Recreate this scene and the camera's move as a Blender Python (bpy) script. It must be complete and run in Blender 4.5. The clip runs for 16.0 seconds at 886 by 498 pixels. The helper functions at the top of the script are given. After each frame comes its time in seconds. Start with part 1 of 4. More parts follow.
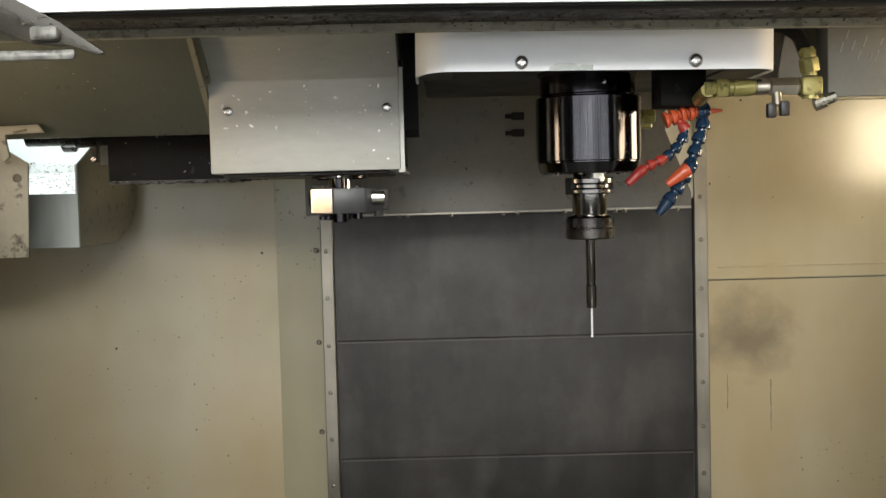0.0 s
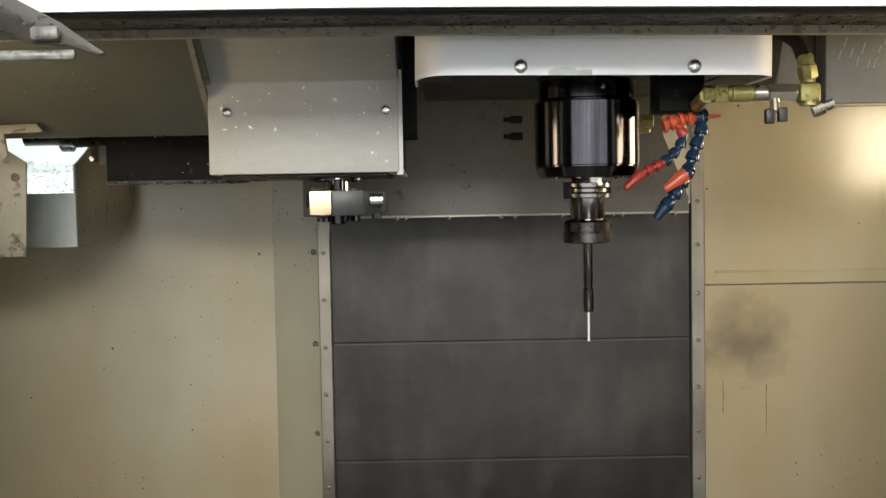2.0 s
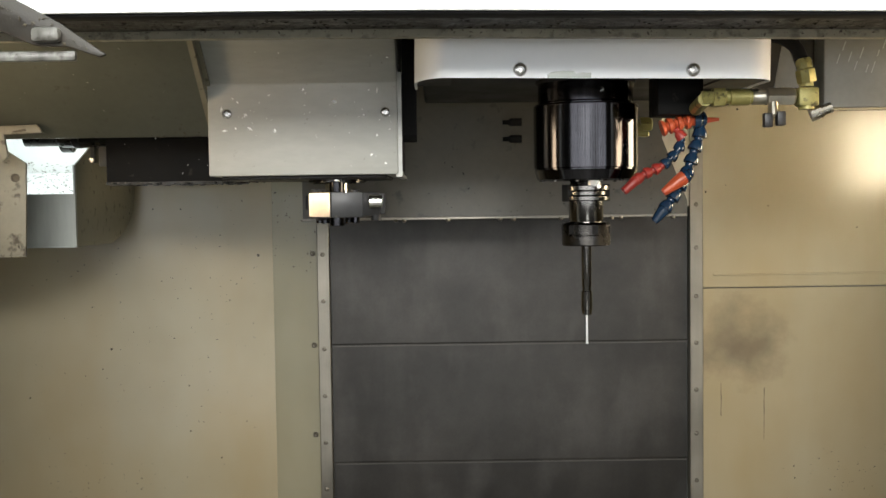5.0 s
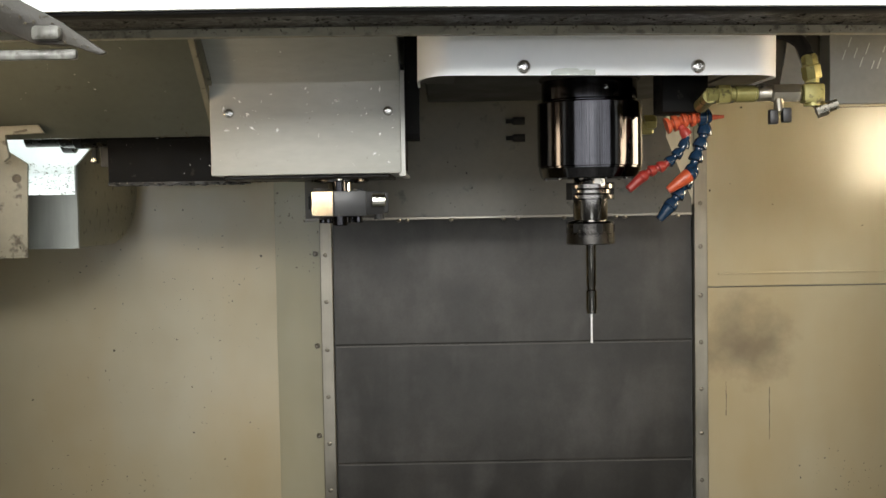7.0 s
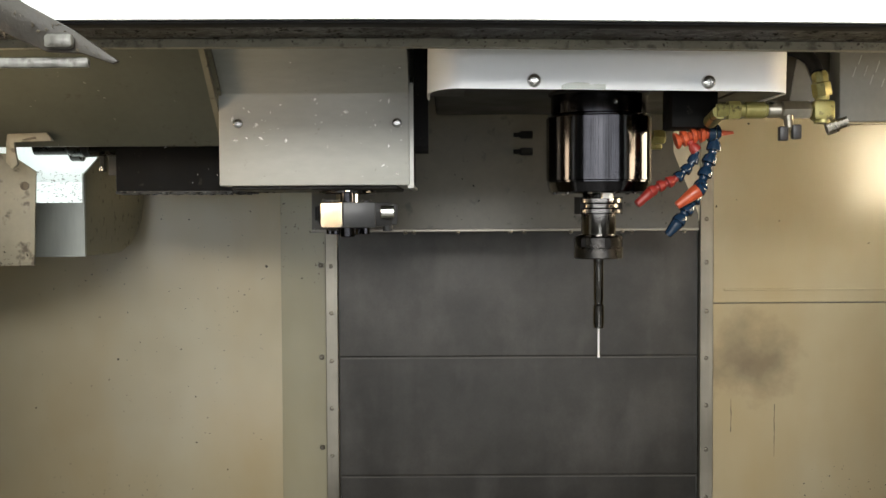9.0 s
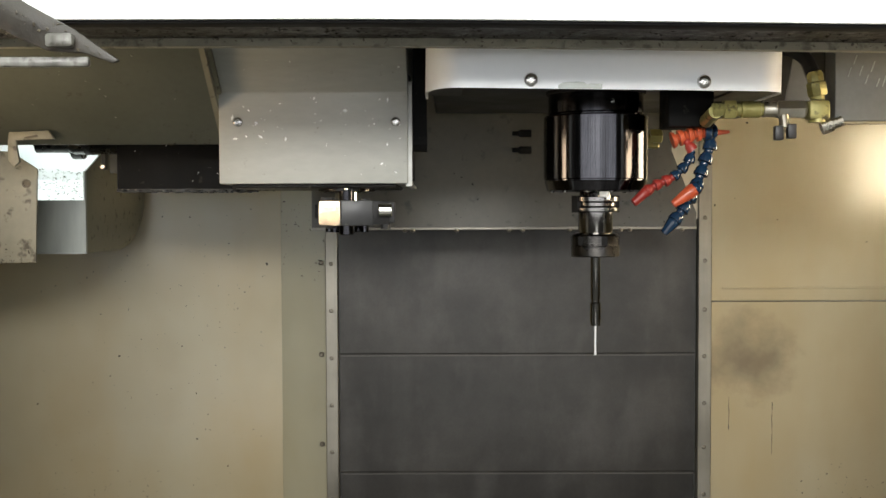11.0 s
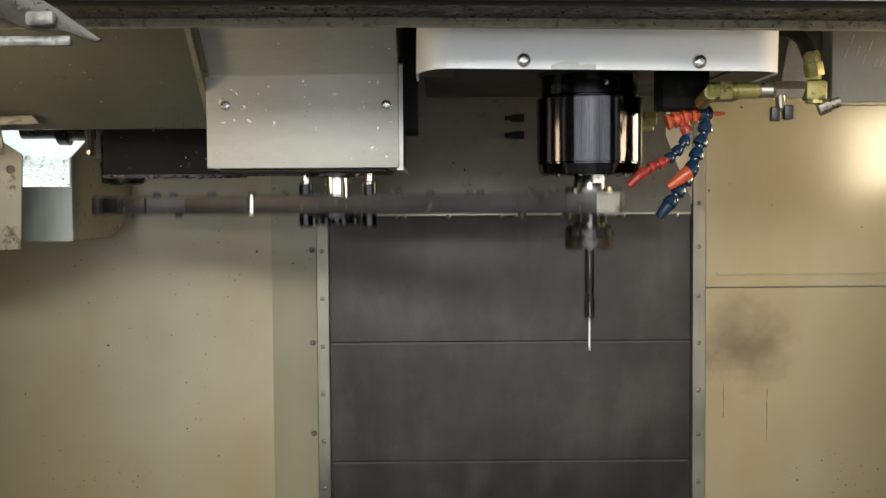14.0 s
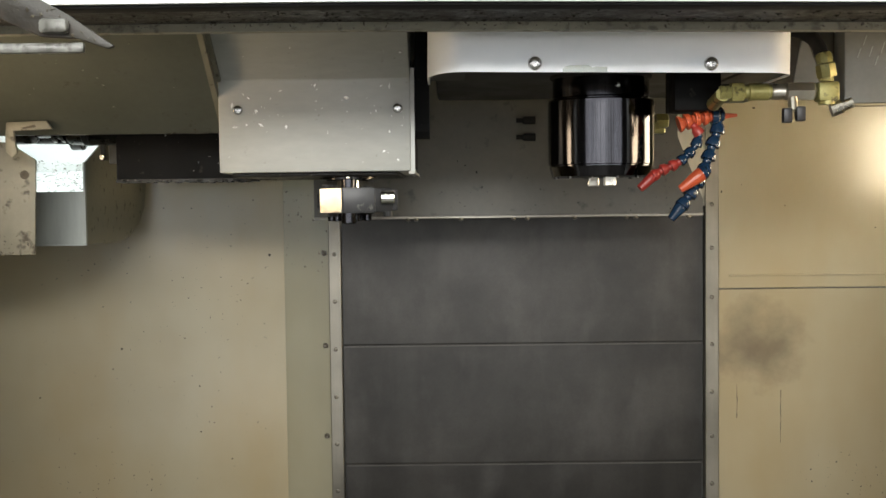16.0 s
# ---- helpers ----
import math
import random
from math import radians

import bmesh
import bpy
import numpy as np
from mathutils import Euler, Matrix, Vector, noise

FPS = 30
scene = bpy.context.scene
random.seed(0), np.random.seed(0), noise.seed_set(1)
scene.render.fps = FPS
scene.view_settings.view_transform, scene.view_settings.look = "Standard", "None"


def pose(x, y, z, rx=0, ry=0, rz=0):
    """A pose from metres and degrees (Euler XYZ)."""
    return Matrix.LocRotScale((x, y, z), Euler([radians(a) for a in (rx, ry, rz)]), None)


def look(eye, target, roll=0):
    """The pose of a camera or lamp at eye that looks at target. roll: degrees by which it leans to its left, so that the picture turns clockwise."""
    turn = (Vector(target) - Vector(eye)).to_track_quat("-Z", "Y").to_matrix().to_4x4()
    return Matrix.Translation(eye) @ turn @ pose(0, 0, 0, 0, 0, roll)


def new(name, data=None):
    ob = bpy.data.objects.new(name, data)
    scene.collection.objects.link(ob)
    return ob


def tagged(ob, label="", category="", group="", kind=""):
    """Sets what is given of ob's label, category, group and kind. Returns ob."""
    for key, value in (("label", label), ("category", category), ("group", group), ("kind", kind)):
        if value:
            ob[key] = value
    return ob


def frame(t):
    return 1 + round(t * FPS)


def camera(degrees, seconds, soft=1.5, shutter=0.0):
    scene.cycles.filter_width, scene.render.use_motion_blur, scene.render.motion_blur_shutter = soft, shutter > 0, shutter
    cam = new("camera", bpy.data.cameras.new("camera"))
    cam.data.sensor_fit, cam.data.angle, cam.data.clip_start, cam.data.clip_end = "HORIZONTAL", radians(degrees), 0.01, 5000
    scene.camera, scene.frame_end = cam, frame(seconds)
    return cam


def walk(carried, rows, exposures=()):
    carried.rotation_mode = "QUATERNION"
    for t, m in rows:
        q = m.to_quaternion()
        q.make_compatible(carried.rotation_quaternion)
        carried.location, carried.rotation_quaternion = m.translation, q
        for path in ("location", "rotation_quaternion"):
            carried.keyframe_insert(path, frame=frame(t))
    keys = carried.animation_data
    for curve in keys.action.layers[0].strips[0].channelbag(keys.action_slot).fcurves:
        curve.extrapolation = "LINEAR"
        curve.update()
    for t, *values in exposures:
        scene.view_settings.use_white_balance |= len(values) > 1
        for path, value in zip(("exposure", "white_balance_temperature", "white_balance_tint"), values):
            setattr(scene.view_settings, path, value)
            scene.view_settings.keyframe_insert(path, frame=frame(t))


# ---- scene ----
cam = camera(44.0, 16.0, 1.5, 0.6)
PATH = [
    (0, (0.001, 0.022, 1.504), (0.003, 2.02, 1.4), -1.5),
    (0.5, (0.003, 0.024, 1.502), (0.01, 2.021, 1.4), -1.4),
    (1, (0.002, 0.025, 1.502), (0.015, 2.022, 1.399), -1.5),
    (1.5, (0.0, 0.022, 1.504), (0.01, 2.019, 1.401), -1.4),
    (2, (-0.001, 0.02, 1.505), (0.008, 2.017, 1.405), -1.0),
    (2.5, (-0.002, 0.019, 1.504), (0.009, 2.017, 1.405), -1.0),
    (3, (-0.002, 0.02, 1.503), (0.008, 2.018, 1.401), -1.0),
    (3.5, (0.003, 0.016, 1.505), (0.013, 2.014, 1.406), -1.1),
    (4, (0.002, 0.017, 1.505), (0.016, 2.014, 1.406), -0.8),
    (6.5, (-0.002, 0.016, 1.506), (0.003, 2.014, 1.414), -0.9),
    (7, (-0.002, 0.025, 1.502), (0.004, 2.023, 1.408), -1.0),
    (7.5, (0.002, 0.029, 1.502), (0.007, 2.027, 1.404), -0.8),
    (8, (-0.004, 0.031, 1.502), (0.003, 2.028, 1.406), -0.6),
    (8.5, (-0.006, 0.035, 1.501), (-0.003, 2.033, 1.403), -0.4),
    (9, (-0.009, 0.027, 1.502), (-0.007, 2.026, 1.431), -0.3),
    (11.5, (-0.001, 0.016, 1.502), (-0.004, 2.014, 1.426), -0.2),
    (12, (0.001, 0.02, 1.501), (-0.003, 2.019, 1.423), -0.3),
    (12.5, (0.003, 0.029, 1.499), (0.002, 2.027, 1.419), -0.4),
    (13, (0.001, 0.031, 1.498), (0.003, 2.03, 1.415), -0.5),
    (13.5, (0.002, 0.036, 1.497), (0.009, 2.034, 1.41), -0.5),
    (14, (-0.002, 0.038, 1.493), (0.009, 2.036, 1.402), -0.4),
    (14.5, (-0.003, 0.038, 1.492), (0.007, 2.035, 1.398), -0.3),
    (15, (-0.002, 0.038, 1.491), (0.001, 2.036, 1.396), -0.6),
    (15.5, (-0.002, 0.037, 1.495), (-0.009, 2.035, 1.403), -0.8),
    (16, (-0.002, 0.037, 1.496), (-0.013, 2.035, 1.407), -0.7),
]
walk(cam, [(t, look(eye, target, roll)) for t, eye, target, roll in PATH])

# ---------------------------------------------------------------- world and lamps
world = bpy.data.worlds.new("world")
scene.world = world
world.use_nodes = True
world.node_tree.nodes["Background"].inputs[0].default_value = (0.75, 0.85, 1.0, 1)
world.node_tree.nodes["Background"].inputs[1].default_value = 0.05
scene.view_settings.exposure = 0.0


def area(name, eye, target, w, h, power, colour):
    d = bpy.data.lights.new(name, "AREA")
    d.shape, d.size, d.size_y, d.energy, d.color = "RECTANGLE", w, h, power, colour
    ob = new(name, d)
    ob.matrix_basis = look(eye, target)
    return ob


# fluorescent shop lamps over the aisle; behind the camera two added fills, a wide band and a low panel
area("shop_lamp_near", (0.1, -0.4, 3.3), (0.1, 0.5, 1.2), 2.4, 0.5, 60, (0.93, 1.0, 0.95))
area("shop_lamp_front", (-0.13, -2.2, 2.42), (-0.1, 1.6, 1.60), 2.2, 0.45, 146, (1.0, 0.985, 0.93))
area("band_fill_light", (0.0, -2.45, 1.75), (0.0, 1.0, 1.75), 6.4, 0.90, 66, (0.93, 0.96, 1.0))
# unseen low panel, added to give the lower left wall its sheen
area("low_sheen_fill", (0.32, -2.4, 0.36), (0.2, 1.0, 0.8), 0.95, 0.62, 6, (0.97, 1.0, 0.98))
# unseen fill added inside the tool magazine to brighten what shows in its opening
area("magazine_fill", (-0.72, 1.92, 1.78), (-0.62, 2.2, 1.52), 0.25, 0.12, 1.5, (0.90, 1.0, 0.97))


# ---------------------------------------------------------------- materials
def material(name):
    m = bpy.data.materials.new(name)
    m.use_nodes = True
    nt = m.node_tree
    return m, nt, nt.nodes["Principled BSDF"]


def noise_node(nt, scale, detail=4.0, rough=0.6, stretch=(1, 1, 1)):
    tc = nt.nodes.new("ShaderNodeTexCoord")
    mp = nt.nodes.new("ShaderNodeMapping")
    mp.inputs["Scale"].default_value = stretch
    n = nt.nodes.new("ShaderNodeTexNoise")
    n.inputs["Scale"].default_value, n.inputs["Detail"].default_value, n.inputs["Roughness"].default_value = scale, detail, rough
    nt.links.new(tc.outputs["Object"], mp.inputs[0])
    nt.links.new(mp.outputs[0], n.inputs["Vector"])
    return n.outputs["Fac"]


def ramp(nt, fac, stops):
    r = nt.nodes.new("ShaderNodeValToRGB")
    el = r.color_ramp.elements
    while len(el) < len(stops):
        el.new(0.5)
    for e, (p, c) in zip(el, stops):
        e.position, e.color = p, (*c, 1) if len(c) == 3 else c
    nt.links.new(fac, r.inputs[0])
    return r.outputs[0]


def grey(v):
    return (v, v, v)


def mixed(nt, fac, a, b, how="MIX"):
    m = nt.nodes.new("ShaderNodeMix")
    m.data_type, m.blend_type = "RGBA", how
    for sock, v in ((m.inputs[0], fac), (m.inputs[6], a), (m.inputs[7], b)):
        if isinstance(v, (int, float)):
            sock.default_value = v
        elif isinstance(v, tuple):
            sock.default_value = (*v, 1)
        else:
            nt.links.new(v, sock)
    return m.outputs[2]


def bumped(nt, bsdf, fac, strength, distance):
    b = nt.nodes.new("ShaderNodeBump")
    b.inputs["Strength"].default_value, b.inputs["Distance"].default_value = strength, distance
    nt.links.new(fac, b.inputs["Height"])
    nt.links.new(b.outputs[0], bsdf.inputs["Normal"])


def surface(name, base, other, rough=(0.4, 0.6), metal=0.0, scale=6.0, grain=90.0, stretch=(1, 1, 1), spots=None, spot_scale=40.0,
            spot_level=0.7, bump=0.06, coat=0.0, grain_amount=0.10, gloss=0.5):
    """A surface with cloudy change of colour, fine grain and, where given, spots of dirt."""
    m, nt, b = material(name)
    big = noise_node(nt, scale, 5, 0.6, stretch)
    fine = noise_node(nt, grain, 3, 0.6, stretch)
    col = ramp(nt, big, [(0.3, base), (0.7, other)])
    col = mixed(nt, grain_amount, col, ramp(nt, fine, [(0.3, grey(0.25)), (0.7, grey(0.75))]), "OVERLAY")
    if spots:
        s = ramp(nt, noise_node(nt, spot_scale, 3, 0.55), [(spot_level - 0.07, grey(0)), (spot_level + 0.05, grey(1))])
        col = mixed(nt, s, col, spots)
    nt.links.new(col, b.inputs["Base Color"])
    rr = ramp(nt, big, [(0.3, grey(rough[0])), (0.7, grey(rough[1]))])
    nt.links.new(rr, b.inputs["Roughness"])
    b.inputs["Metallic"].default_value = metal
    b.inputs["Coat Weight"].default_value = coat
    b.inputs["Specular IOR Level"].default_value = gloss
    bumped(nt, b, fine, bump, 0.002)
    return m


def wall_paint(name, stain=None, tones=((0.285, 0.255, 0.178), (0.345, 0.312, 0.224), (0.40, 0.366, 0.27)), tint=(0.30, 0.222, 0.108)):
    """Cream enclosure paint under an oil film: cloudy yellowing, faint runs, fine specks, and a dark smudge where one is given (x, z, size)."""
    m, nt, b = material(name)
    big = noise_node(nt, 2.2, 4, 0.5)
    mid = noise_node(nt, 7.0, 5, 0.6)
    film = noise_node(nt, 4.5, 4, 0.55, (1, 1, 0.45))
    runs = noise_node(nt, 30.0, 4, 0.6, (1, 1, 0.05))
    fine = noise_node(nt, 160.0, 3, 0.6)
    col = ramp(nt, big, [(0.3, tones[0]), (0.5, tones[1]), (0.72, tones[2])])
    col = mixed(nt, ramp(nt, film, [(0.30, grey(0.0)), (0.78, grey(0.70))]), col, tint)
    col = mixed(nt, ramp(nt, runs, [(0.58, grey(0)), (0.85, grey(0.22))]), col, (0.30, 0.26, 0.17))
    specks = ramp(nt, noise_node(nt, 75.0, 1, 0.4), [(0.80, grey(0)), (0.82, grey(1))])
    col = mixed(nt, specks, col, (0.06, 0.05, 0.035))
    if stain:
        g = nt.nodes.new("ShaderNodeNewGeometry")
        sep = nt.nodes.new("ShaderNodeVectorMath")
        sep.operation = "DISTANCE"
        sc = nt.nodes.new("ShaderNodeVectorMath")
        sc.operation = "MULTIPLY"
        sc.inputs[1].default_value = (1.0, 0.0, 1.2)
        nt.links.new(g.outputs["Position"], sc.inputs[0])
        sep.inputs[1].default_value = (stain[0], 0, stain[1] * 1.2)
        nt.links.new(sc.outputs[0], sep.inputs[0])
        wob = nt.nodes.new("ShaderNodeMath")
        wob.operation = "MULTIPLY_ADD"
        nt.links.new(noise_node(nt, 13.0, 6, 0.6), wob.inputs[0])
        wob.inputs[1].default_value = 0.17
        nt.links.new(sep.outputs["Value"], wob.inputs[2])
        s = ramp(nt, wob.outputs[0], [(0.085, grey(0.88)), (0.125, grey(0.70)), (0.085 + stain[2], grey(0.0))])
        col = mixed(nt, s, col, (0.13, 0.105, 0.075))
    nt.links.new(col, b.inputs["Base Color"])
    nt.links.new(ramp(nt, mid, [(0.3, grey(0.19)), (0.7, grey(0.26))]), b.inputs["Roughness"])
    b.inputs["Specular IOR Level"].default_value = 0.6
    bumped(nt, b, mixed(nt, 0.25, big, fine), 0.10, 0.003)
    return m


def brushed(name, base, other, stretch, rough=(0.28, 0.42), metal=1.0, lines_amount=0.22):
    m, nt, b = material(name)
    lines = noise_node(nt, 60.0, 5, 0.7, stretch)
    big = noise_node(nt, 5.0, 5, 0.6)
    streak = noise_node(nt, 14.0, 4, 0.6, (1, 1, 0.15))
    col = ramp(nt, big, [(0.3, base), (0.7, other)])
    col = mixed(nt, lines_amount, col, ramp(nt, lines, [(0.3, grey(0.3)), (0.7, grey(0.7))]), "OVERLAY")
    col = mixed(nt, ramp(nt, streak, [(0.5, grey(0)), (0.75, grey(0.35))]), col, other)
    nt.links.new(col, b.inputs["Base Color"])
    nt.links.new(ramp(nt, big, [(0.3, grey(rough[0])), (0.7, grey(rough[1]))]), b.inputs["Roughness"])
    b.inputs["Metallic"].default_value = metal
    bumped(nt, b, lines, 0.06, 0.001)
    return m


def streaked(name, dark, pale, rough):
    """Polished dark steel; fine upright streaks in its colour imitate a striped reflection."""
    m, nt, b = material(name)
    lines = noise_node(nt, 120.0, 5, 0.75, (1, 1, 0.02))
    wide = noise_node(nt, 38.0, 3, 0.6, (1, 1, 0.04))
    col = ramp(nt, wide, [(0.35, dark), (0.68, pale)])
    col = mixed(nt, 0.5, col, ramp(nt, lines, [(0.35, grey(0.15)), (0.65, grey(0.8))]), "OVERLAY")
    nt.links.new(col, b.inputs["Base Color"])
    nt.links.new(ramp(nt, wide, [(0.3, grey(rough[0])), (0.7, grey(rough[1]))]), b.inputs["Roughness"])
    b.inputs["Metallic"].default_value = 1.0
    bumped(nt, b, lines, 0.07, 0.0006)
    return m


def cover_plate(name):
    """Dull sheet steel under a drying coolant film: cloudy stains, wiped bands, upright drip streaks and level scratches."""
    m, nt, b = material(name)
    cloud = noise_node(nt, 4.0, 6, 0.62)
    film = noise_node(nt, 9.0, 5, 0.6, (1, 1, 0.5))
    drips = noise_node(nt, 11.0, 4, 0.6, (1, 1, 0.12))
    wiped = noise_node(nt, 12.0, 3, 0.5, (0.12, 1, 1))
    scratch = noise_node(nt, 130.0, 3, 0.6, (0.03, 1, 1))
    fine = noise_node(nt, 220.0, 3, 0.6)
    col = ramp(nt, cloud, [(0.30, (0.020, 0.0189, 0.0176)), (0.52, (0.038, 0.0358, 0.0333)), (0.75, (0.060, 0.0565, 0.0527))])
    col = mixed(nt, ramp(nt, film, [(0.50, grey(0)), (0.75, grey(0.45))]), col, (0.085, 0.081, 0.076))
    col = mixed(nt, ramp(nt, drips, [(0.54, grey(0)), (0.80, grey(0.28))]), col, (0.074, 0.071, 0.0675))
    col = mixed(nt, ramp(nt, wiped, [(0.55, grey(0)), (0.75, grey(0.25))]), col, (0.026, 0.025, 0.024))
    col = mixed(nt, 0.02, col, ramp(nt, scratch, [(0.35, grey(0.3)), (0.65, grey(0.7))]), "OVERLAY")
    col = mixed(nt, 0.10, col, ramp(nt, fine, [(0.35, grey(0.3)), (0.65, grey(0.7))]), "OVERLAY")
    nt.links.new(col, b.inputs["Base Color"])
    nt.links.new(ramp(nt, film, [(0.3, grey(0.30)), (0.7, grey(0.42))]), b.inputs["Roughness"])
    b.inputs["Metallic"].default_value = 0.4
    bumped(nt, b, mixed(nt, 0.85, scratch, cloud), 0.05, 0.001)
    return m


M_WALL = wall_paint("cream_paint")
M_WALL_R = wall_paint("cream_paint_smudged", (0.625, 1.192, 0.118))
# the strip's darker tones include the shade that falls on it
M_STRIP = wall_paint("shaded_strip_paint", None, ((0.235, 0.222, 0.160), (0.275, 0.260, 0.190), (0.315, 0.298, 0.222)), (0.225, 0.19, 0.108))
M_BRACKET = surface("cream_bracket_paint", (0.165, 0.152, 0.110), (0.235, 0.217, 0.16), scale=9, spots=(0.06, 0.048, 0.03), spot_scale=60, spot_level=0.66)
M_GREEN = surface("grey_green_paint", (0.074, 0.079, 0.064), (0.105, 0.109, 0.089), (0.30, 0.44), scale=5, spots=(0.05, 0.045, 0.032), spot_scale=60, spot_level=0.72)
M_BOX = surface("grey_cover_paint", (0.345, 0.347, 0.320), (0.39, 0.39, 0.358), (0.30, 0.38), scale=4, spots=(0.22, 0.215, 0.18), spot_scale=120, spot_level=0.74, stretch=(0.35, 1, 1), gloss=0.65)
M_APRON = surface("oily_apron_paint", (0.060, 0.056, 0.043), (0.090, 0.083, 0.065), (0.30, 0.5), scale=5, spots=(0.03, 0.028, 0.022), spot_scale=38, spot_level=0.70)
M_LIP = surface("grimy_lip_paint", (0.17, 0.155, 0.112), (0.27, 0.25, 0.19), (0.35, 0.6), scale=14, spots=(0.11, 0.095, 0.068), spot_scale=70, spot_level=0.62, bump=0.2)
M_CAST = surface("oily_cast_iron", (0.022, 0.021, 0.018), (0.045, 0.042, 0.035), (0.4, 0.6), scale=10, gloss=0.3)
M_RAIL = surface("grimy_rail_paint", (0.010, 0.007, 0.0045), (0.040, 0.035, 0.026), (0.35, 0.6), scale=17, grain=150, spots=(0.028, 0.02, 0.013), spot_scale=48, spot_level=0.60, bump=0.3)
M_RAILBAR = surface("scuffed_rail_bar", (0.05, 0.046, 0.038), (0.21, 0.205, 0.185), (0.3, 0.5), scale=55, stretch=(1, 1, 0.15), spots=(0.03, 0.025, 0.018), spot_scale=70, spot_level=0.62)
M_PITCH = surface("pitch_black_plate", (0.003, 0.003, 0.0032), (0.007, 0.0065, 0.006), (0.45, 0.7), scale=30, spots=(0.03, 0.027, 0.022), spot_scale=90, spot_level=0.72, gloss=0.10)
M_WHITE = surface("white_paint", (0.83, 0.855, 0.885), (0.87, 0.885, 0.905), (0.30, 0.42), scale=3, bump=0.05, coat=0.2)
M_LINTEL = surface("white_door_paint", (0.84, 0.87, 0.86), (0.88, 0.9, 0.88), (0.35, 0.5), scale=3, bump=0.04)
M_STEEL = cover_plate("dull_steel_panel")
M_PILLAR = brushed("steel_strip", (0.19, 0.177, 0.150), (0.32, 0.298, 0.255), (1, 1, 0.05), (0.3, 0.5), 0.85)
M_FRAME = brushed("frame_sheet", (0.45, 0.42, 0.35), (0.55, 0.51, 0.43), (1, 1, 0.05), (0.35, 0.55), 0.4)
M_EDGE = brushed("lit_plate_edge", (0.055, 0.052, 0.047), (0.095, 0.09, 0.083), (0.2, 1, 1), (0.4, 0.55), 0.4)
M_CHUTE = brushed("bright_sheet", (0.30, 0.32, 0.30), (0.38, 0.40, 0.375), (1, 1, 0.1), (0.35, 0.5), 0.3)
M_CHROME = brushed("ground_steel", (0.62, 0.60, 0.57), (0.75, 0.73, 0.70), (1, 1, 0.2), (0.10, 0.2))
M_SPINDLE = streaked("dark_polished_steel", (0.028, 0.027, 0.029), (0.060, 0.059, 0.064), (0.06, 0.14))
M_HOLDER = surface("holder_steel", (0.11, 0.105, 0.10), (0.20, 0.19, 0.18), (0.10, 0.24), 1.0, 20, 200, bump=0.05)
M_TAPER = brushed("ground_taper_steel", (0.12, 0.114, 0.108), (0.20, 0.19, 0.18), (1, 1, 0.2), (0.14, 0.24))
M_NUT = surface("collet_nut_steel", (0.045, 0.042, 0.040), (0.085, 0.080, 0.074), (0.18, 0.36), 1.0, 25, 200, bump=0.1)
M_ARM = surface("black_oxide_steel", (0.018, 0.018, 0.019), (0.040, 0.039, 0.039), (0.35, 0.55), 0.5, 25, 150, spots=(0.16, 0.15, 0.13), spot_scale=70,
                spot_level=0.73)
M_ARMEND = surface("bare_arm_steel", (0.80, 0.78, 0.74), (0.88, 0.86, 0.82), (0.20, 0.27), 1.0, 30, 200)
M_BLACK = surface("black_rubber", (0.008, 0.008, 0.009), (0.018, 0.017, 0.016), (0.55, 0.8), spots=(0.06, 0.055, 0.045), spot_scale=110, spot_level=0.74, gloss=0.12)
M_DIRT = surface("oily_black_dirt", (0.006, 0.0055, 0.005), (0.020, 0.017, 0.013), (0.3, 0.7), scale=60, grain=200, spots=(0.18, 0.16, 0.13), spot_scale=140,
                 spot_level=0.7, bump=0.6)
M_BRASS = surface("oily_brass", (0.19, 0.172, 0.055), (0.32, 0.29, 0.11), (0.30, 0.5), 0.4, 50, 150, spots=(0.07, 0.06, 0.028), spot_scale=95, spot_level=0.64)
M_NICKEL = surface("nickel_fitting", (0.45, 0.42, 0.36), (0.6, 0.57, 0.5), (0.2, 0.4), 1.0, 30, 150)
M_BLUE = surface("blue_plastic", (0.005, 0.017, 0.038), (0.009, 0.026, 0.055), (0.14, 0.26), scale=40)
M_ORANGE = surface("orange_plastic", (0.33, 0.052, 0.018), (0.46, 0.08, 0.028), (0.30, 0.45), scale=40)
M_RED = surface("red_plastic", (0.20, 0.016, 0.012), (0.27, 0.024, 0.016), (0.35, 0.5), scale=40)
M_DARKSTEEL = surface("dirty_screw_steel", (0.10, 0.09, 0.07), (0.2, 0.18, 0.15), (0.3, 0.5), 0.8, 60, 200)
M_SCREW = surface("bright_screw_steel", (0.42, 0.415, 0.40), (0.55, 0.54, 0.52), (0.16, 0.26), 1.0, 60, 200)
# chips coloured near white, so their metal glint sits in the colour
M_CHIP = surface("glinting_white_chip", (0.93, 0.93, 0.92), (0.97, 0.97, 0.96), (0.2, 0.4), 0.0, 60, 200)
M_CHIPDARK = surface("dark_chip", (0.05, 0.04, 0.03), (0.09, 0.075, 0.05), (0.4, 0.6), 0.2, 60, 200)
M_GUARD = surface("grey_guard_sheet", (0.135, 0.14, 0.132), (0.20, 0.205, 0.195), (0.3, 0.45), 0.25, 8, 120)
M_TRAY = surface("white_magazine_sheet", (0.8, 0.82, 0.82), (0.86, 0.87, 0.87), (0.5, 0.6), scale=8)
M_GLASS = surface("frosted_tip_steel", (0.7, 0.7, 0.72), (0.82, 0.82, 0.84), (0.25, 0.4), 0.3, 60, 200)
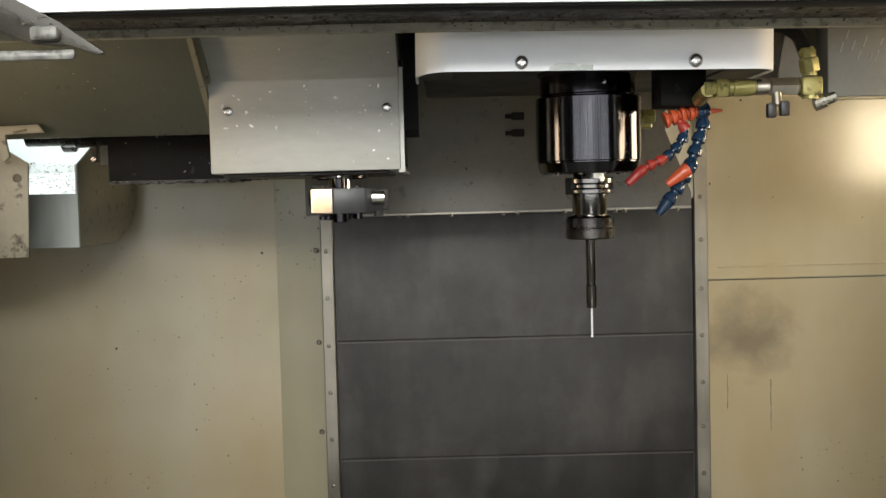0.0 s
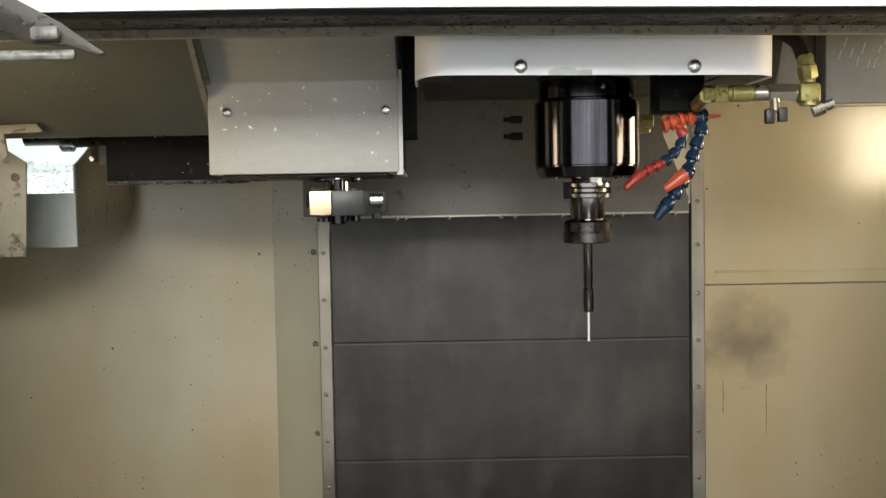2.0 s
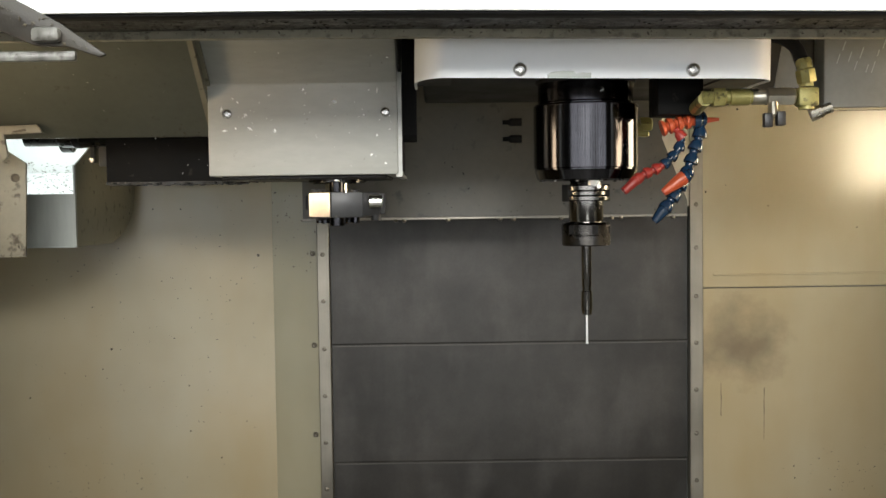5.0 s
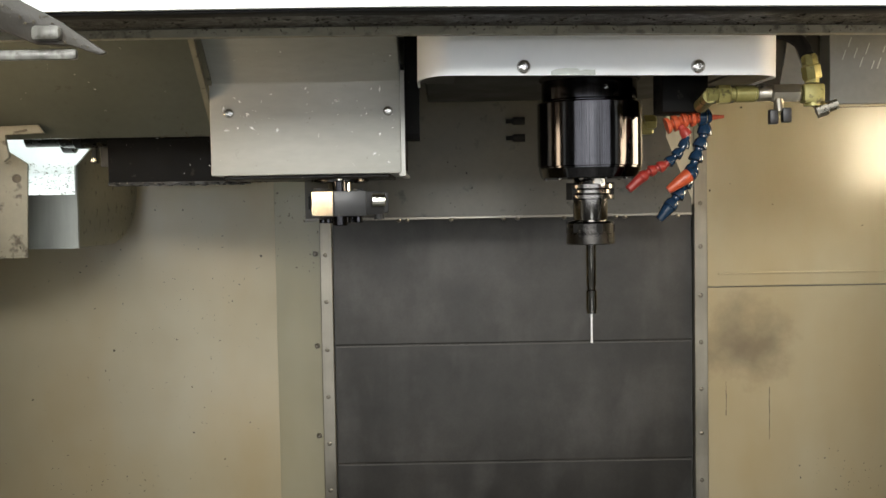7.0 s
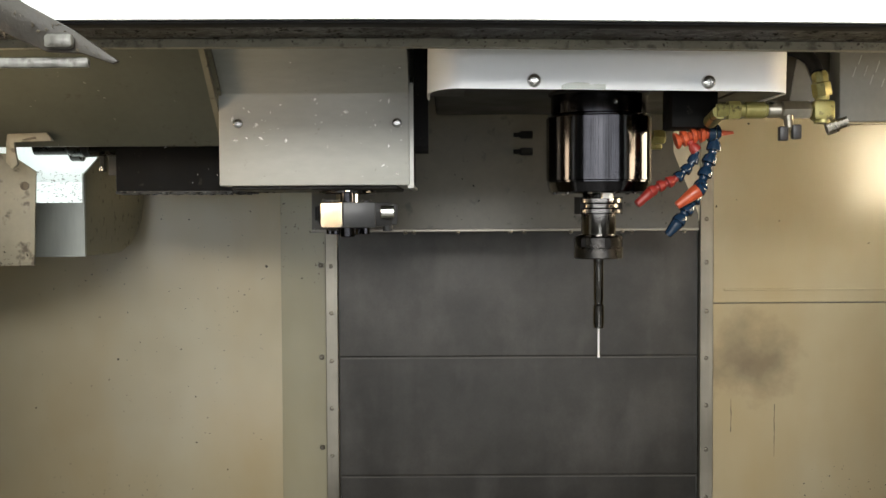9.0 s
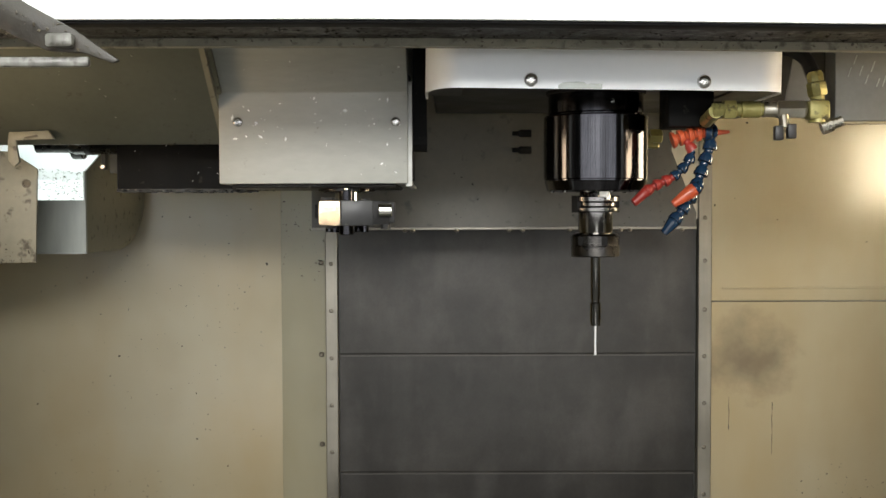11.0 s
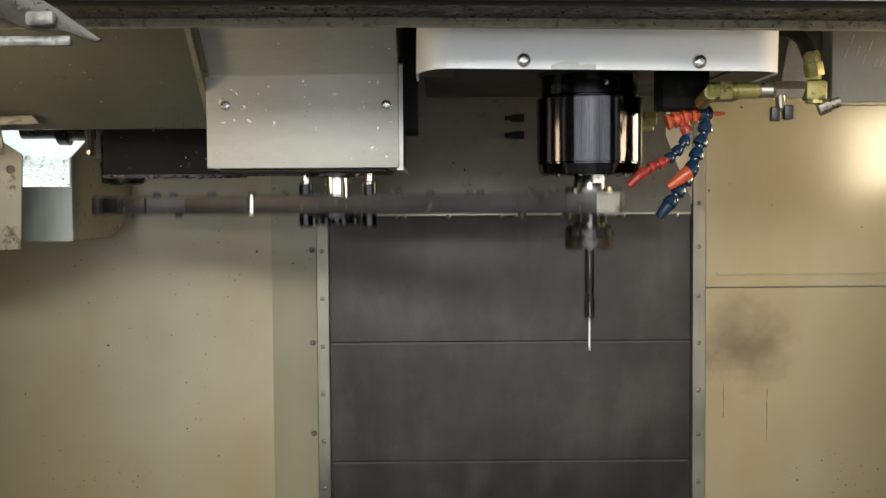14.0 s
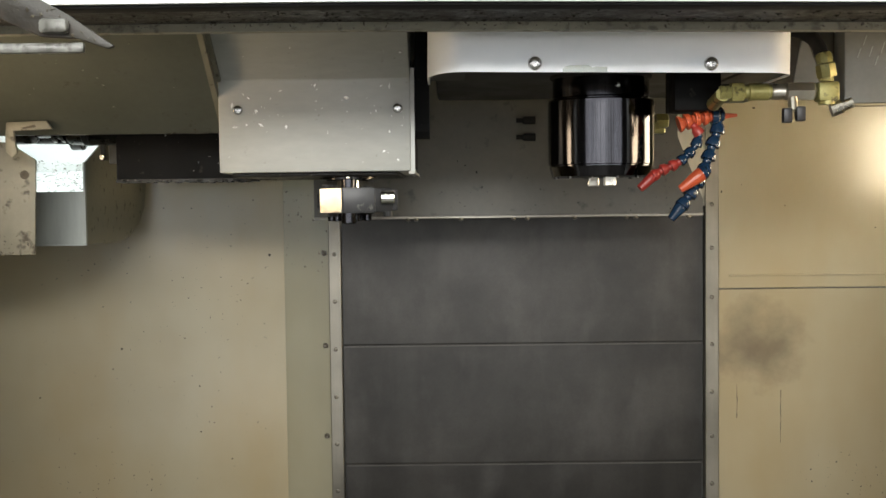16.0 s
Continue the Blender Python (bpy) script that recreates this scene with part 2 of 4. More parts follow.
M_CONCRETE = surface("shop_floor_concrete", (0.14, 0.135, 0.125), (0.2, 0.195, 0.18), (0.5, 0.8), scale=2)
M_SHOP = surface("shop_wall_paint", (0.34, 0.34, 0.33), (0.4, 0.4, 0.38), (0.6, 0.8), scale=1)


def glowing(name, colour, strength):
    m, nt, b = material(name)
    b.inputs["Emission Color"].default_value = (*colour, 1)
    b.inputs["Emission Strength"].default_value = strength
    return m


M_LENS = glowing("lamp_diffuser", (1.0, 0.76, 0.48), 22.0)
M_LENS_WIDE = glowing("wide_lamp_diffuser", (1.0, 0.84, 0.58), 27.0)


# ---------------------------------------------------------------- mesh helpers
def box(bm, x0, x1, y0, y1, z0, z1, bevel=0.0, segments=2):
    vs = [bm.verts.new((x, y, z)) for x in (x0, x1) for y in (y0, y1) for z in (z0, z1)]
    fs = [bm.faces.new([vs[i] for i in q]) for q in ((0, 1, 3, 2), (4, 6, 7, 5), (0, 4, 5, 1), (2, 3, 7, 6), (0, 2, 6, 4), (1, 5, 7, 3))]
    if bevel:
        es = list({e for f in fs for e in f.edges})
        bmesh.ops.bevel(bm, geom=es, offset=bevel, segments=segments, affect="EDGES", profile=0.5)
    return bm


def prism(bm, outline, axis, a, b, bevel=0.0):
    """An outline of two coordinates, drawn out along axis from a to b."""
    def place(p, w):
        q = list(p)
        q.insert("xyz".index(axis), w)
        return q
    lo = [bm.verts.new(place(p, a)) for p in outline]
    hi = [bm.verts.new(place(p, b)) for p in outline]
    fs = [bm.faces.new(lo), bm.faces.new(hi[::-1])]
    n = len(outline)
    for i in range(n):
        fs.append(bm.faces.new((lo[i], hi[i], hi[(i + 1) % n], lo[(i + 1) % n])))
    bmesh.ops.recalc_face_normals(bm, faces=fs)
    if bevel:
        es = list({e for f in fs for e in f.edges})
        bmesh.ops.bevel(bm, geom=es, offset=bevel, segments=2, affect="EDGES", profile=0.5)
    return bm


def lathe(bm, profile, m=Matrix(), segments=48):
    """Rows of (radius, height), turned round the z axis of m."""
    rings = []
    for r, z in profile:
        if r < 1e-6:
            rings.append([bm.verts.new(m @ Vector((0, 0, z)))])
        else:
            rings.append([bm.verts.new(m @ Vector((r * math.cos(2 * math.pi * k / segments), r * math.sin(2 * math.pi * k / segments), z))) for k in range(segments)])
    for a, b in zip(rings, rings[1:]):
        for k in range(segments):
            j = (k + 1) % segments
            if len(a) == 1 and len(b) == 1:
                continue
            if len(a) == 1:
                bm.faces.new((a[0], b[j], b[k]))
            elif len(b) == 1:
                bm.faces.new((a[k], a[j], b[0]))
            else:
                bm.faces.new((a[k], a[j], b[j], b[k]))
    for ring, flip in ((rings[0], True), (rings[-1], False)):
        if len(ring) > 1:
            bm.faces.new(ring[::-1] if flip else ring)
    return bm


def along(a, b):
    """A frame at a whose z axis goes towards b."""
    a, b = Vector(a), Vector(b)
    return Matrix.Translation(a) @ (b - a).to_track_quat("Z", "Y").to_matrix().to_4x4()


def rod(bm, a, b, r, segments=24, chamfer=0.0):
    d = (Vector(b) - Vector(a)).length
    c = chamfer
    prof = [(r, 0), (r, d)] if not c else [(r - c, 0), (r, c), (r, d - c), (r - c, d)]
    return lathe(bm, prof, along(a, b), segments)


def smooth(me, angle=28):
    for p in me.polygons:
        p.use_smooth = True
    me.set_sharp_from_angle(angle=radians(angle))


def make(name, bm, mat, flat=False):
    bmesh.ops.recalc_face_normals(bm, faces=bm.faces)
    me = bpy.data.meshes.new(name)
    bm.to_mesh(me)
    bm.free()
    me.materials.append(mat)
    if not flat:
        smooth(me)
    return new(name, me)


def part(name, bm, mat, parent, label=""):
    ob = make(name, bm, mat)
    ob.parent = parent
    return tagged(ob, label)


def thing(name, label, category, group="", at=(0, 0, 0)):
    ob = new(name)
    ob.empty_display_size = 0.05
    ob.location = at
    return tagged(ob, label, category, group)


def structure(name, bm, mat, label):
    return tagged(make(name, bm, mat), label, kind="structure")


def B():
    return bmesh.new()


def screw_head(bm, at, out, r, h):
    """A button head with a hex socket on a surface; out is the way it faces."""
    m = along(at, Vector(at) + Vector(out))
    lathe(bm, [(r, -0.001), (r, h * 0.35), (r * 0.85, h * 0.75), (r * 0.5, h), (r * 0.33, h), (r * 0.30, h * 0.2), (0, h * 0.2)], m, 18)
    return bm


_screw_mesh = {}


def screw(name, at, out, r, h, mat, parent):
    """Alike screws share one mesh."""
    key = (round(r, 4), round(h, 4), mat.name, tuple(out))
    ob = None
    if key in _screw_mesh:
        ob = new(name, _screw_mesh[key])
    else:
        bm = B()
        screw_head(bm, (0, 0, 0), out, r, h)
        ob = make(name, bm, mat)
        _screw_mesh[key] = ob.data
    ob.parent = parent
    ob.location = at
    return ob


# ---------------------------------------------------------------- the enclosure
BACK = 2.266


def lintel_drop(x):
    """Downward bend of the lintel along x, shaped to follow lens distortion."""
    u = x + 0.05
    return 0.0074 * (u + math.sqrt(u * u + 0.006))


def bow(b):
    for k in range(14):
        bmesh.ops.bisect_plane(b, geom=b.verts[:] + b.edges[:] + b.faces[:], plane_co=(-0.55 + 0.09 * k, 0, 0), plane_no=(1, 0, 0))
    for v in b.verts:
        v.co.z -= lintel_drop(v.co.x)


def build_enclosure():
    b = B()
    prism(b, [(-1.06, BACK - 0.13), (-0.338, BACK), (-0.338, BACK + 0.02), (-1.06, BACK + 0.02)], "z", 0.45, 2.15)
    wl = structure("wall_back_left", b, M_WALL, "cream painted sheet-metal back wall, oil-stained and specked with chips")
    b = B()
    box(b, -0.3378, -0.247, BACK, BACK + 0.02, 0.45, 2.15)
    wl = structure("wall_back_strip", b, M_STRIP, "narrow painted sheet strip beside the way cover, its tone darkened for shade")
    for z in (1.391, 1.202, 1.016, 0.83):
        screw("bolt", (-0.2565, BACK, z), (0, -1, 0), 0.0055, 0.006, M_DARKSTEEL, wl)
    b = B()
    box(b, 0.5443, 1.10, BACK, BACK + 0.02, 0.45, 1.3075)
    wr = structure("wall_back_right", b, M_WALL_R, "cream painted sheet-metal back wall with a dark oily smudge and drip marks")
    b = B()
    box(b, 0.5443, 1.10, BACK - 0.005, BACK + 0.02, 1.3100, 2.15, 0.0012, 1)
    structure("wall_back_upper_right", b, M_WALL, "cream painted upper back wall sheet overlapping the lower one")
    b = B()
    box(b, 0.566, 1.10, BACK - 0.0075, BACK - 0.0042, 1.334, 1.3385, 0.001, 1)
    tagged(make("trim", b, M_WALL), "thin raised fold along the cream wall sheet", kind="structure")
    # drip marks under the smudge
    rnd = random.Random(4)
    for x, z0, z1 in ((0.583, 1.112, 1.045), (0.672, 1.100, 0.994)):
        b = B()
        zs = np.linspace(z0, z1, 9)
        for za, zb in zip(zs, zs[1:]):
            dx, w = rnd.uniform(-0.0006, 0.0006), rnd.uniform(0.0003, 0.0009)
            box(b, x + dx - w, x + dx + w, BACK - 0.0004, BACK + 0.001, zb - 0.002, za)
        ob = make("drip_mark", b, M_CHIPDARK)
        ob.parent = wr
    # screw-down strips beside the way cover
    for name, x0, x1, xs, zs in (("trim_left", -0.2468, -0.2215, -0.235, (1.389, 1.293, 1.195, 1.098, 1.001, 0.904, 0.81)),
                                 ("trim_right", 0.5165, 0.5440, 0.5295, (1.481, 1.393, 1.293, 1.197, 1.1, 1.009, 0.911, 0.82))):
        b = B()
        box(b, x0, x1, BACK - 0.010, BACK + 0.015, 0.45, 1.68, 0.0015, 1)
        t = structure(name, b, M_PILLAR, "dull steel screw-down strip beside the way cover")
        for z in zs:
            screw("screw", (xs, BACK - 0.010, z), (0, -1, 0), 0.0045, 0.002, M_DARKSTEEL, t)
    # paler than the strip beside it: the light there is in its colour
    b = B()
    box(b, 0.40, 0.5163, BACK - 0.006, BACK + 0.004, 1.478, 1.70)
    structure("trim_upper_right", b, M_FRAME, "frame sheet behind the apron's cut corner, pale for the light there")
    # telescopic way cover of dull steel plates
    cover = thing("way_cover", "dull grey telescopic steel way cover in overlapping plates", "way cover", at=(0.149, BACK, 0.45))
    for z0, z1, y in ((1.196, 1.70, 2.272), (0.949, 1.212, 2.2765), (0.70, 0.965, 2.281), (0.45, 0.715, 2.2855)):
        b = B()
        prism(b, [(y, z1), (y, z0 + 0.007), (y - 0.0022, z0 + 0.005), (y - 0.0022, z0), (y + 0.003, z0), (y + 0.003, z1)], "x", -0.2205, 0.5150)
        for v in b.verts:
            v.co -= Vector((0.149, BACK, 0.45))
        pl = part("plate", b, M_STEEL, cover)
        # paler strip paints the light that the plate's lip catches
        b = B()
        box(b, -0.2205, 0.5150, y - 0.0034, y - 0.0023, z0 + 0.0008, z0 + 0.0030)
        for v in b.verts:
            v.co -= Vector((0.149, BACK, 0.45))
        part("plate_edge", b, M_EDGE, pl, "paler strip for the light along the plate's lip")
    # the rest of the enclosure
    b = B()
    box(b, -1.09, -1.06, 1.02, BACK + 0.02, 0.45, 2.18)
    structure("wall_left", b, M_WALL, "cream painted side wall of the enclosure")
    b = B()
    box(b, 1.10, 1.13, 1.02, BACK + 0.02, 0.45, 2.18)
    structure("wall_right", b, M_WALL, "cream painted side wall of the enclosure")
    b = B()
    box(b, -1.09, 1.13, 1.12, 2.40, 2.15, 2.18)
    structure("ceiling", b, M_GREEN, "grey-green painted enclosure roof")
    b = B()
    box(b, -1.09, 1.13, 1.02, 2.40, 0.42, 0.45)
    structure("floor", b, M_GREEN, "grey-green sheet floor of the enclosure")
    b = B()
    box(b, -0.22, 0.52, 2.31, 2.34, 0.45, 2.15)
    structure("wall_column", b, M_APRON, "dark column behind the way cover")
    # front with the door opening
    for name, x0, x1 in (("wall_front_left", -1.09, -0.66), ("wall_front_right", 0.74, 1.13)):
        b = B()
        box(b, x0, x1, 1.02, 1.12, 0.0, 2.18, 0.004)
        structure(name, b, M_LINTEL, "white painted machine front beside the door opening")
    # sill out of view, coloured dark so the way cover reflects dark
    b = B()
    box(b, -0.66, 0.74, 1.02, 1.12, 0.0, 0.80, 0.004)
    structure("wall_front_sill", b, M_GREEN, "unseen machine front below the door opening, grey-green to keep reflections dark")
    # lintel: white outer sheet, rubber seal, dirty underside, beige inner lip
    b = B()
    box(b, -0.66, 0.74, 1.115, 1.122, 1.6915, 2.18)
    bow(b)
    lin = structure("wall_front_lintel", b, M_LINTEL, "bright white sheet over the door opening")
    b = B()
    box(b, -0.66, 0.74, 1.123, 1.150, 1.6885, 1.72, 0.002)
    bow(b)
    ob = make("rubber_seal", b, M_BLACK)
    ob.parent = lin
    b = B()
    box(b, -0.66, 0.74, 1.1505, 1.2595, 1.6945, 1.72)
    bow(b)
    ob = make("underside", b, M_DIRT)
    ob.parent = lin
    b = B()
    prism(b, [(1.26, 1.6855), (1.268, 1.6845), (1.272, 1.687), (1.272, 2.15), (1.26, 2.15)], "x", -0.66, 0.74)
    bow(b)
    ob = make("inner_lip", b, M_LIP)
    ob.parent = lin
    # unseen shop room added round the camera for reflections and bounce
    b = B()
    box(b, -5, 5, -2.7, 5, -0.05, 0)
    structure("ground", b, M_CONCRETE, "grey concrete shop floor")
    for name, q in (("shop_wall_south", (-5, 5, -2.7, -2.6, 0, 4)), ("shop_wall_west", (-5.1, -5, -2.7, 5, 0, 4)), ("shop_wall_east", (5, 5.1, -2.7, 5, 0, 4)),
                    ("shop_wall_north", (-5, 5, 5, 5.1, 0, 4)), ("shop_ceiling", (-5, 5, -2.7, 5, 4, 4.1))):
        b = B()
        box(b, *q)
        structure(name, b, M_SHOP, "plain pale wall of the unseen, added shop room")
    # unseen bars added behind the camera, upright in front of the band fill, to stripe reflections
    bar_row = thing("streak_bars", "unseen row of upright dark bars, added to stripe the spindle's reflection", "window", at=(0, -2.3, 0))
    bar_row["kind"] = "structure"
    for k in range(17):
        b = B()
        x = -3.04 + 0.38 * k
        box(b, x - 0.055, x + 0.055, -0.04, 0.0, 1.25, 2.25, 0.006, 1)
        part("streak_bar", b, M_CAST, bar_row)
    for z in (1.17, 2.25):
        b = B()
        box(b, -3.25, 3.25, -0.05, 0.01, z, z + 0.08, 0.006, 1)
        part("bar_rail", b, M_CAST, bar_row)
    for x in (-3.25, 3.19):
        b = B()
        box(b, x, x + 0.06, -0.05, 0.01, 0.0, 1.17, 0.006, 1)
        part("bar_post", b, M_CAST, bar_row)


build_enclosure()


def build_work_lamps():
    for at, lens, body in (((-0.75, 1.30, 1.57), (-0.7225, -0.7195, 1.25, 1.40, 1.53, 1.645), (-0.76, -0.7228, 1.1205, 1.44, 1.43, 1.70)),
                           ((0.79, 1.22, 1.57), (0.7595, 0.7625, 1.19, 1.34, 1.53, 1.645), (0.7628, 0.80, 1.1205, 1.36, 1.43, 1.69)),
                           ((1.09, 1.78, 1.60), (1.0805, 1.0835, 1.62, 1.95, 1.51, 1.70), (1.084, 1.0995, 1.60, 1.97, 1.48, 1.73))):
        lamp = thing("work_lamp", "grey machine work lamp with a warm glowing diffuser", "lamp", "work lamps", at)
        for name, q, mat, bev in (("housing", body, M_GUARD, 0.004), ("diffuser", lens, M_LENS, 0.0)):
            b = B()
            box(b, *q, bev)
            for v in b.verts:
                v.co -= Vector(at)
            part(name, b, M_LENS_WIDE if name == "diffuser" and at[0] > 1 else mat, lamp)


build_work_lamps()

# ---------------------------------------------------------------- head and spindle
SX, SY = 0.2045, 1.521


def build_head():
    head = thing("spindle_head", "machining head with a white painted front cover", "spindle head", at=(SX, 1.6, 1.645))
    o = Vector((SX, 1.6, 1.645))

    def put(name, b, mat, label="", parent=head):
        for v in b.verts:
            v.co -= o
        return part(name, b, mat, parent, label)
    # cover: sheet bent round the front in plan, with thickness
    r, x0, x1, y0, y1 = 0.036, -0.0265, 0.4075, 1.325, 1.47

    def plan(off):
        pts = [(x0 + off, y1)]
        for k in range(9):
            a = math.pi + k * math.pi / 16
            pts.append((x0 + 0.042 + (0.042 - off) * math.cos(a), y0 + 0.085 + (0.085 - off) * math.sin(a)))
        for k in range(9):
            a = 1.5 * math.pi + k * math.pi / 16
            pts.append((x1 - r + (r - off) * math.cos(a), y0 + r + (r - off) * math.sin(a)))
        pts.append((x1 - off, y1))
        return pts
    b = B()
    prism(b, plan(0) + plan(0.003)[::-1], "z", 1.6425, 1.95)
    cover = put("front_cover", b, M_WHITE, "white painted bent front cover")
    b = B()
    prism(b, [(x0 + 0.004, 1.44)] + plan(0.004)[1:-1] + [(x1 - 0.004, 1.44)], "z", 1.6562, 1.6592)
    tilt = Matrix.Rotation(radians(0.85), 4, "Y")
    cover.matrix_basis = tilt
    put("cover_floor", b, M_CAST, "dark underside of the cover").matrix_basis = tilt
    for side in (0, 1):
        pts = [q for q in plan(0.0034)[1:-1] if (q[0] > 0.33) == bool(side)]
        pts = pts + [(x1 - 0.0034, 1.47), (0.349, 1.47), (0.349, y0 + 0.0034)] if side else pts + [(0.02, y0 + 0.0034), (0.02, 1.44), (x0 + 0.0034, 1.44)]
        b = B()
        prism(b, pts, "z", 1.6445, 1.6475)
        put("corner_floor", b, M_CAST).matrix_basis = tilt
    for x in (0.1005, 0.3060):
        screw("screw", Vector((x, 1.325, 1.6525)) - o, (0, -1, 0), 0.0083, 0.006, M_SCREW, cover)
    # bare patch where the paint has come off
    b = B()
    rnd = random.Random(2)
    top = [(0.133 + 0.052 * k / 12, 1.6465 + 0.004 * min(1, k / 2) * (1 if k < 8 else (0.3 if k < 9 else 0.55)) + rnd.uniform(-0.0004, 0.0004)) for k in range(13)]
    prism(b, [(0.133, 1.6428)] + top + [(0.185, 1.6428)], "y", 1.3243, 1.3252)
    put("bare_patch", b, M_CHUTE, "grey patch of bare metal where white paint is lost", cover)
    # casting behind the cover
    b = B()
    box(b, -0.018, 0.399, 1.36, 1.86, 1.660, 1.95, 0.006)
    put("casting", b, M_CAST, "dark oily cast underside")
    b = B()
    box(b, 0.3995, 0.49, 1.503, 1.86, 1.650, 1.95, 0.004)
    put("casting_side", b, M_CAST)
    b = B()
    box(b, 0.03, 0.38, 1.86, 2.015, 1.70, 1.95, 0.006)
    put("neck", b, M_APRON)
    # spindle nose
    m = Matrix.Translation((SX, SY, 0))
    b = B()
    lathe(b, [(0.068, 1.675), (0.068, 1.657), (0.066, 1.655), (0.05, 1.655)], m, 64)
    put("nose_flange", b, M_BLACK)
    b = B()
    lathe(b, [(0.0645, 1.67), (0.0645, 1.652), (0.0645, 1.6300), (0.0635, 1.6285), (0.061, 1.6282), (0.061, 1.6250)], m, 96)
    put("nose_collar", b, M_SPINDLE)
    b = B()
    lathe(b, [(0.056, 1.6275), (0.0695, 1.6265), (0.0708, 1.6245), (0.0708, 1.541), (0.0690, 1.540), (0.0690, 1.5385), (0.0700, 1.538), (0.0665, 1.5255),
              (0.060, 1.5235), (0.030, 1.5235), (0.024, 1.545), (0.020, 1.56), (0, 1.56)], m, 96)
    nose = put("spindle_nose", b, M_SPINDLE, "dark polished round spindle housing")
    for k in range(12):
        a = k * math.pi / 6 + 0.2
        b = B()
        rod(b, (SX + 0.062 * math.cos(a), SY + 0.062 * math.sin(a), 1.5245), (SX + 0.062 * math.cos(a), SY + 0.062 * math.sin(a), 1.5225), 0.003, 10)
        put("bolt", b, M_NUT, "", nose)
    for dx, dy in ((0.008, -0.024), (-0.008, 0.024)):
        b = B()
        box(b, SX + dx - 0.0075, SX + dx + 0.0075, SY + dy - 0.006, SY + dy + 0.006, 1.5125, 1.5245, 0.001, 1)
        put("drive_key", b, M_NICKEL, "bright steel drive key", nose)
    b = B()
    screw_head(b, (SX + 0.012, SY - 0.0605, 1.6425), (0, -1, 0), 0.005, 0.003)
    put("set_screw", b, M_SCREW, "", nose)
    return head


build_head()


def build_apron():
    b = B()
    prism(b, [(-0.245, 1.4665), (0.4575, 1.4665), (0.4575, 1.492), (0.412, 1.605), (0.412, 1.95), (-0.245, 1.95)], "y", 2.02, 2.024)
    ap = tagged(make("head_apron", b, M_APRON), "dark oil-soaked sheet apron hanging behind the spindle", "machine cover")
    b = B()
    box(b, -0.245, 0.4575, 2.014, 2.0198, 1.4625, 1.4675, 0.001, 1)
    part("hem", b, M_PILLAR, ap, "pale folded hem of the apron")
    for x in (-0.19, -0.075, -0.06, 0.02, 0.115, 0.14, 0.225, 0.318, 0.335, 0.43):
        b = B()
        screw_head(b, (x, 2.014, 1.4622), (0, -0.3, -1), 0.0042, 0.004)
        part("screw", b, M_DARKSTEEL, ap)
    for x, z, w in ((0.132, 1.606, 0.022), (0.142, 1.636, 0.012)):
        b = B()
        lathe(b, [(0.007, 0), (0.007, 0.02), (0.004, 0.024), (0.004, 0.034)], along((x + w, 1.995, z), (x - w, 1.995, z)), 14)
        rod(b, (x + 0.006, 1.995, z), (x + 0.006, 2.021, z), 0.004, 10)
        part("nipple", b, M_BLACK, ap, "small dark grease nipple")
    # black gaiter between changer and head
    b = B()
    pts = [(1.62, 1.80), (1.62, 1.605)]
    for k in range(7):
        a = math.pi + k * math.pi / 6
        pts.append((1.64 + 0.02 * math.cos(a), 1.605 + 0.02 * math.sin(a)))
    pts += [(1.66, 1.80)]
    prism(b, pts, "x", -0.0485, -0.028)
    tagged(make("rubber_gaiter", b, M_BLACK), "black rubber gaiter strip, dusted with chips", "gaiter")


build_apron()


# ---------------------------------------------------------------- tool changer
HX, HY, ARM_Z, ARM_L = -0.148, 1.6545, 1.497, 0.3756
GRIP, REST, DROP = -20.8, -84.0, 0.124


def build_changer():
    box_ = thing("changer_cover", "grey painted bent sheet cover of the tool changer, flecked with chips", "machine cover", at=(-0.185, 1.6, 1.537))
    o = Vector((-0.185, 1.6, 1.537))

    def put(name, b, mat, label="", parent=box_):
        for v in b.verts:
            v.co -= o
        return part(name, b, mat, parent, label)
    b = B()
    prism(b, [(1.557, 1.537), (1.557, 1.665), (1.452, 1.75), (1.452, 1.80), (1.82, 1.80), (1.82, 1.537)], "x", -0.3185, -0.0535)
    bmesh.ops.bevel(b, geom=b.edges[:], offset=0.0022, segments=2, affect="EDGES", profile=0.5)
    body = put("cover_sheet", b, M_BOX, "grey painted front sheet")
    for x in (-0.2915, -0.0705):
        screw("screw", Vector((x, 1.557, 1.6235)) - o, (0, -1, 0), 0.0068, 0.004, M_SCREW, body)
    b = B()
    box(b, -0.0528, -0.0505, 1.5665, 1.80, 1.545, 1.69)
    put("side_gap", b, M_BLACK, "black gap beside the cover")
    b = B()
    prism(b, [(1.5635, 1.5335), (1.5635, 1.68), (1.5665, 1.68), (1.5665, 1.537), (1.80, 1.537), (1.80, 1.5335)], "x", -0.0565, -0.0478)
    put("side_flange", b, M_BOX, "")
    b = B()
    prism(b, [(1.5565, 1.672), (1.552, 1.662), (1.446, 1.748), (1.400, 1.79), (1.404, 1.80), (1.452, 1.758)], "x", -0.3245, -0.3135)
    put("slope_lip", b, M_BRACKET, "pale folded lip beside the slope")
    b = B()
    box(b, -0.305, -0.07, 1.575, 1.80, 1.5315, 1.5375, 0.002, 1)
    put("bottom_plate", b, M_DIRT, "dirty dark bottom plate")
    b = B()
    lathe(b, [(0.042, 1.5320), (0.042, 1.5275), (0.036, 1.526), (0.027, 1.526)], Matrix.Translation((HX, HY, 0)), 40)
    put("bearing_ring", b, M_NUT)


build_changer()


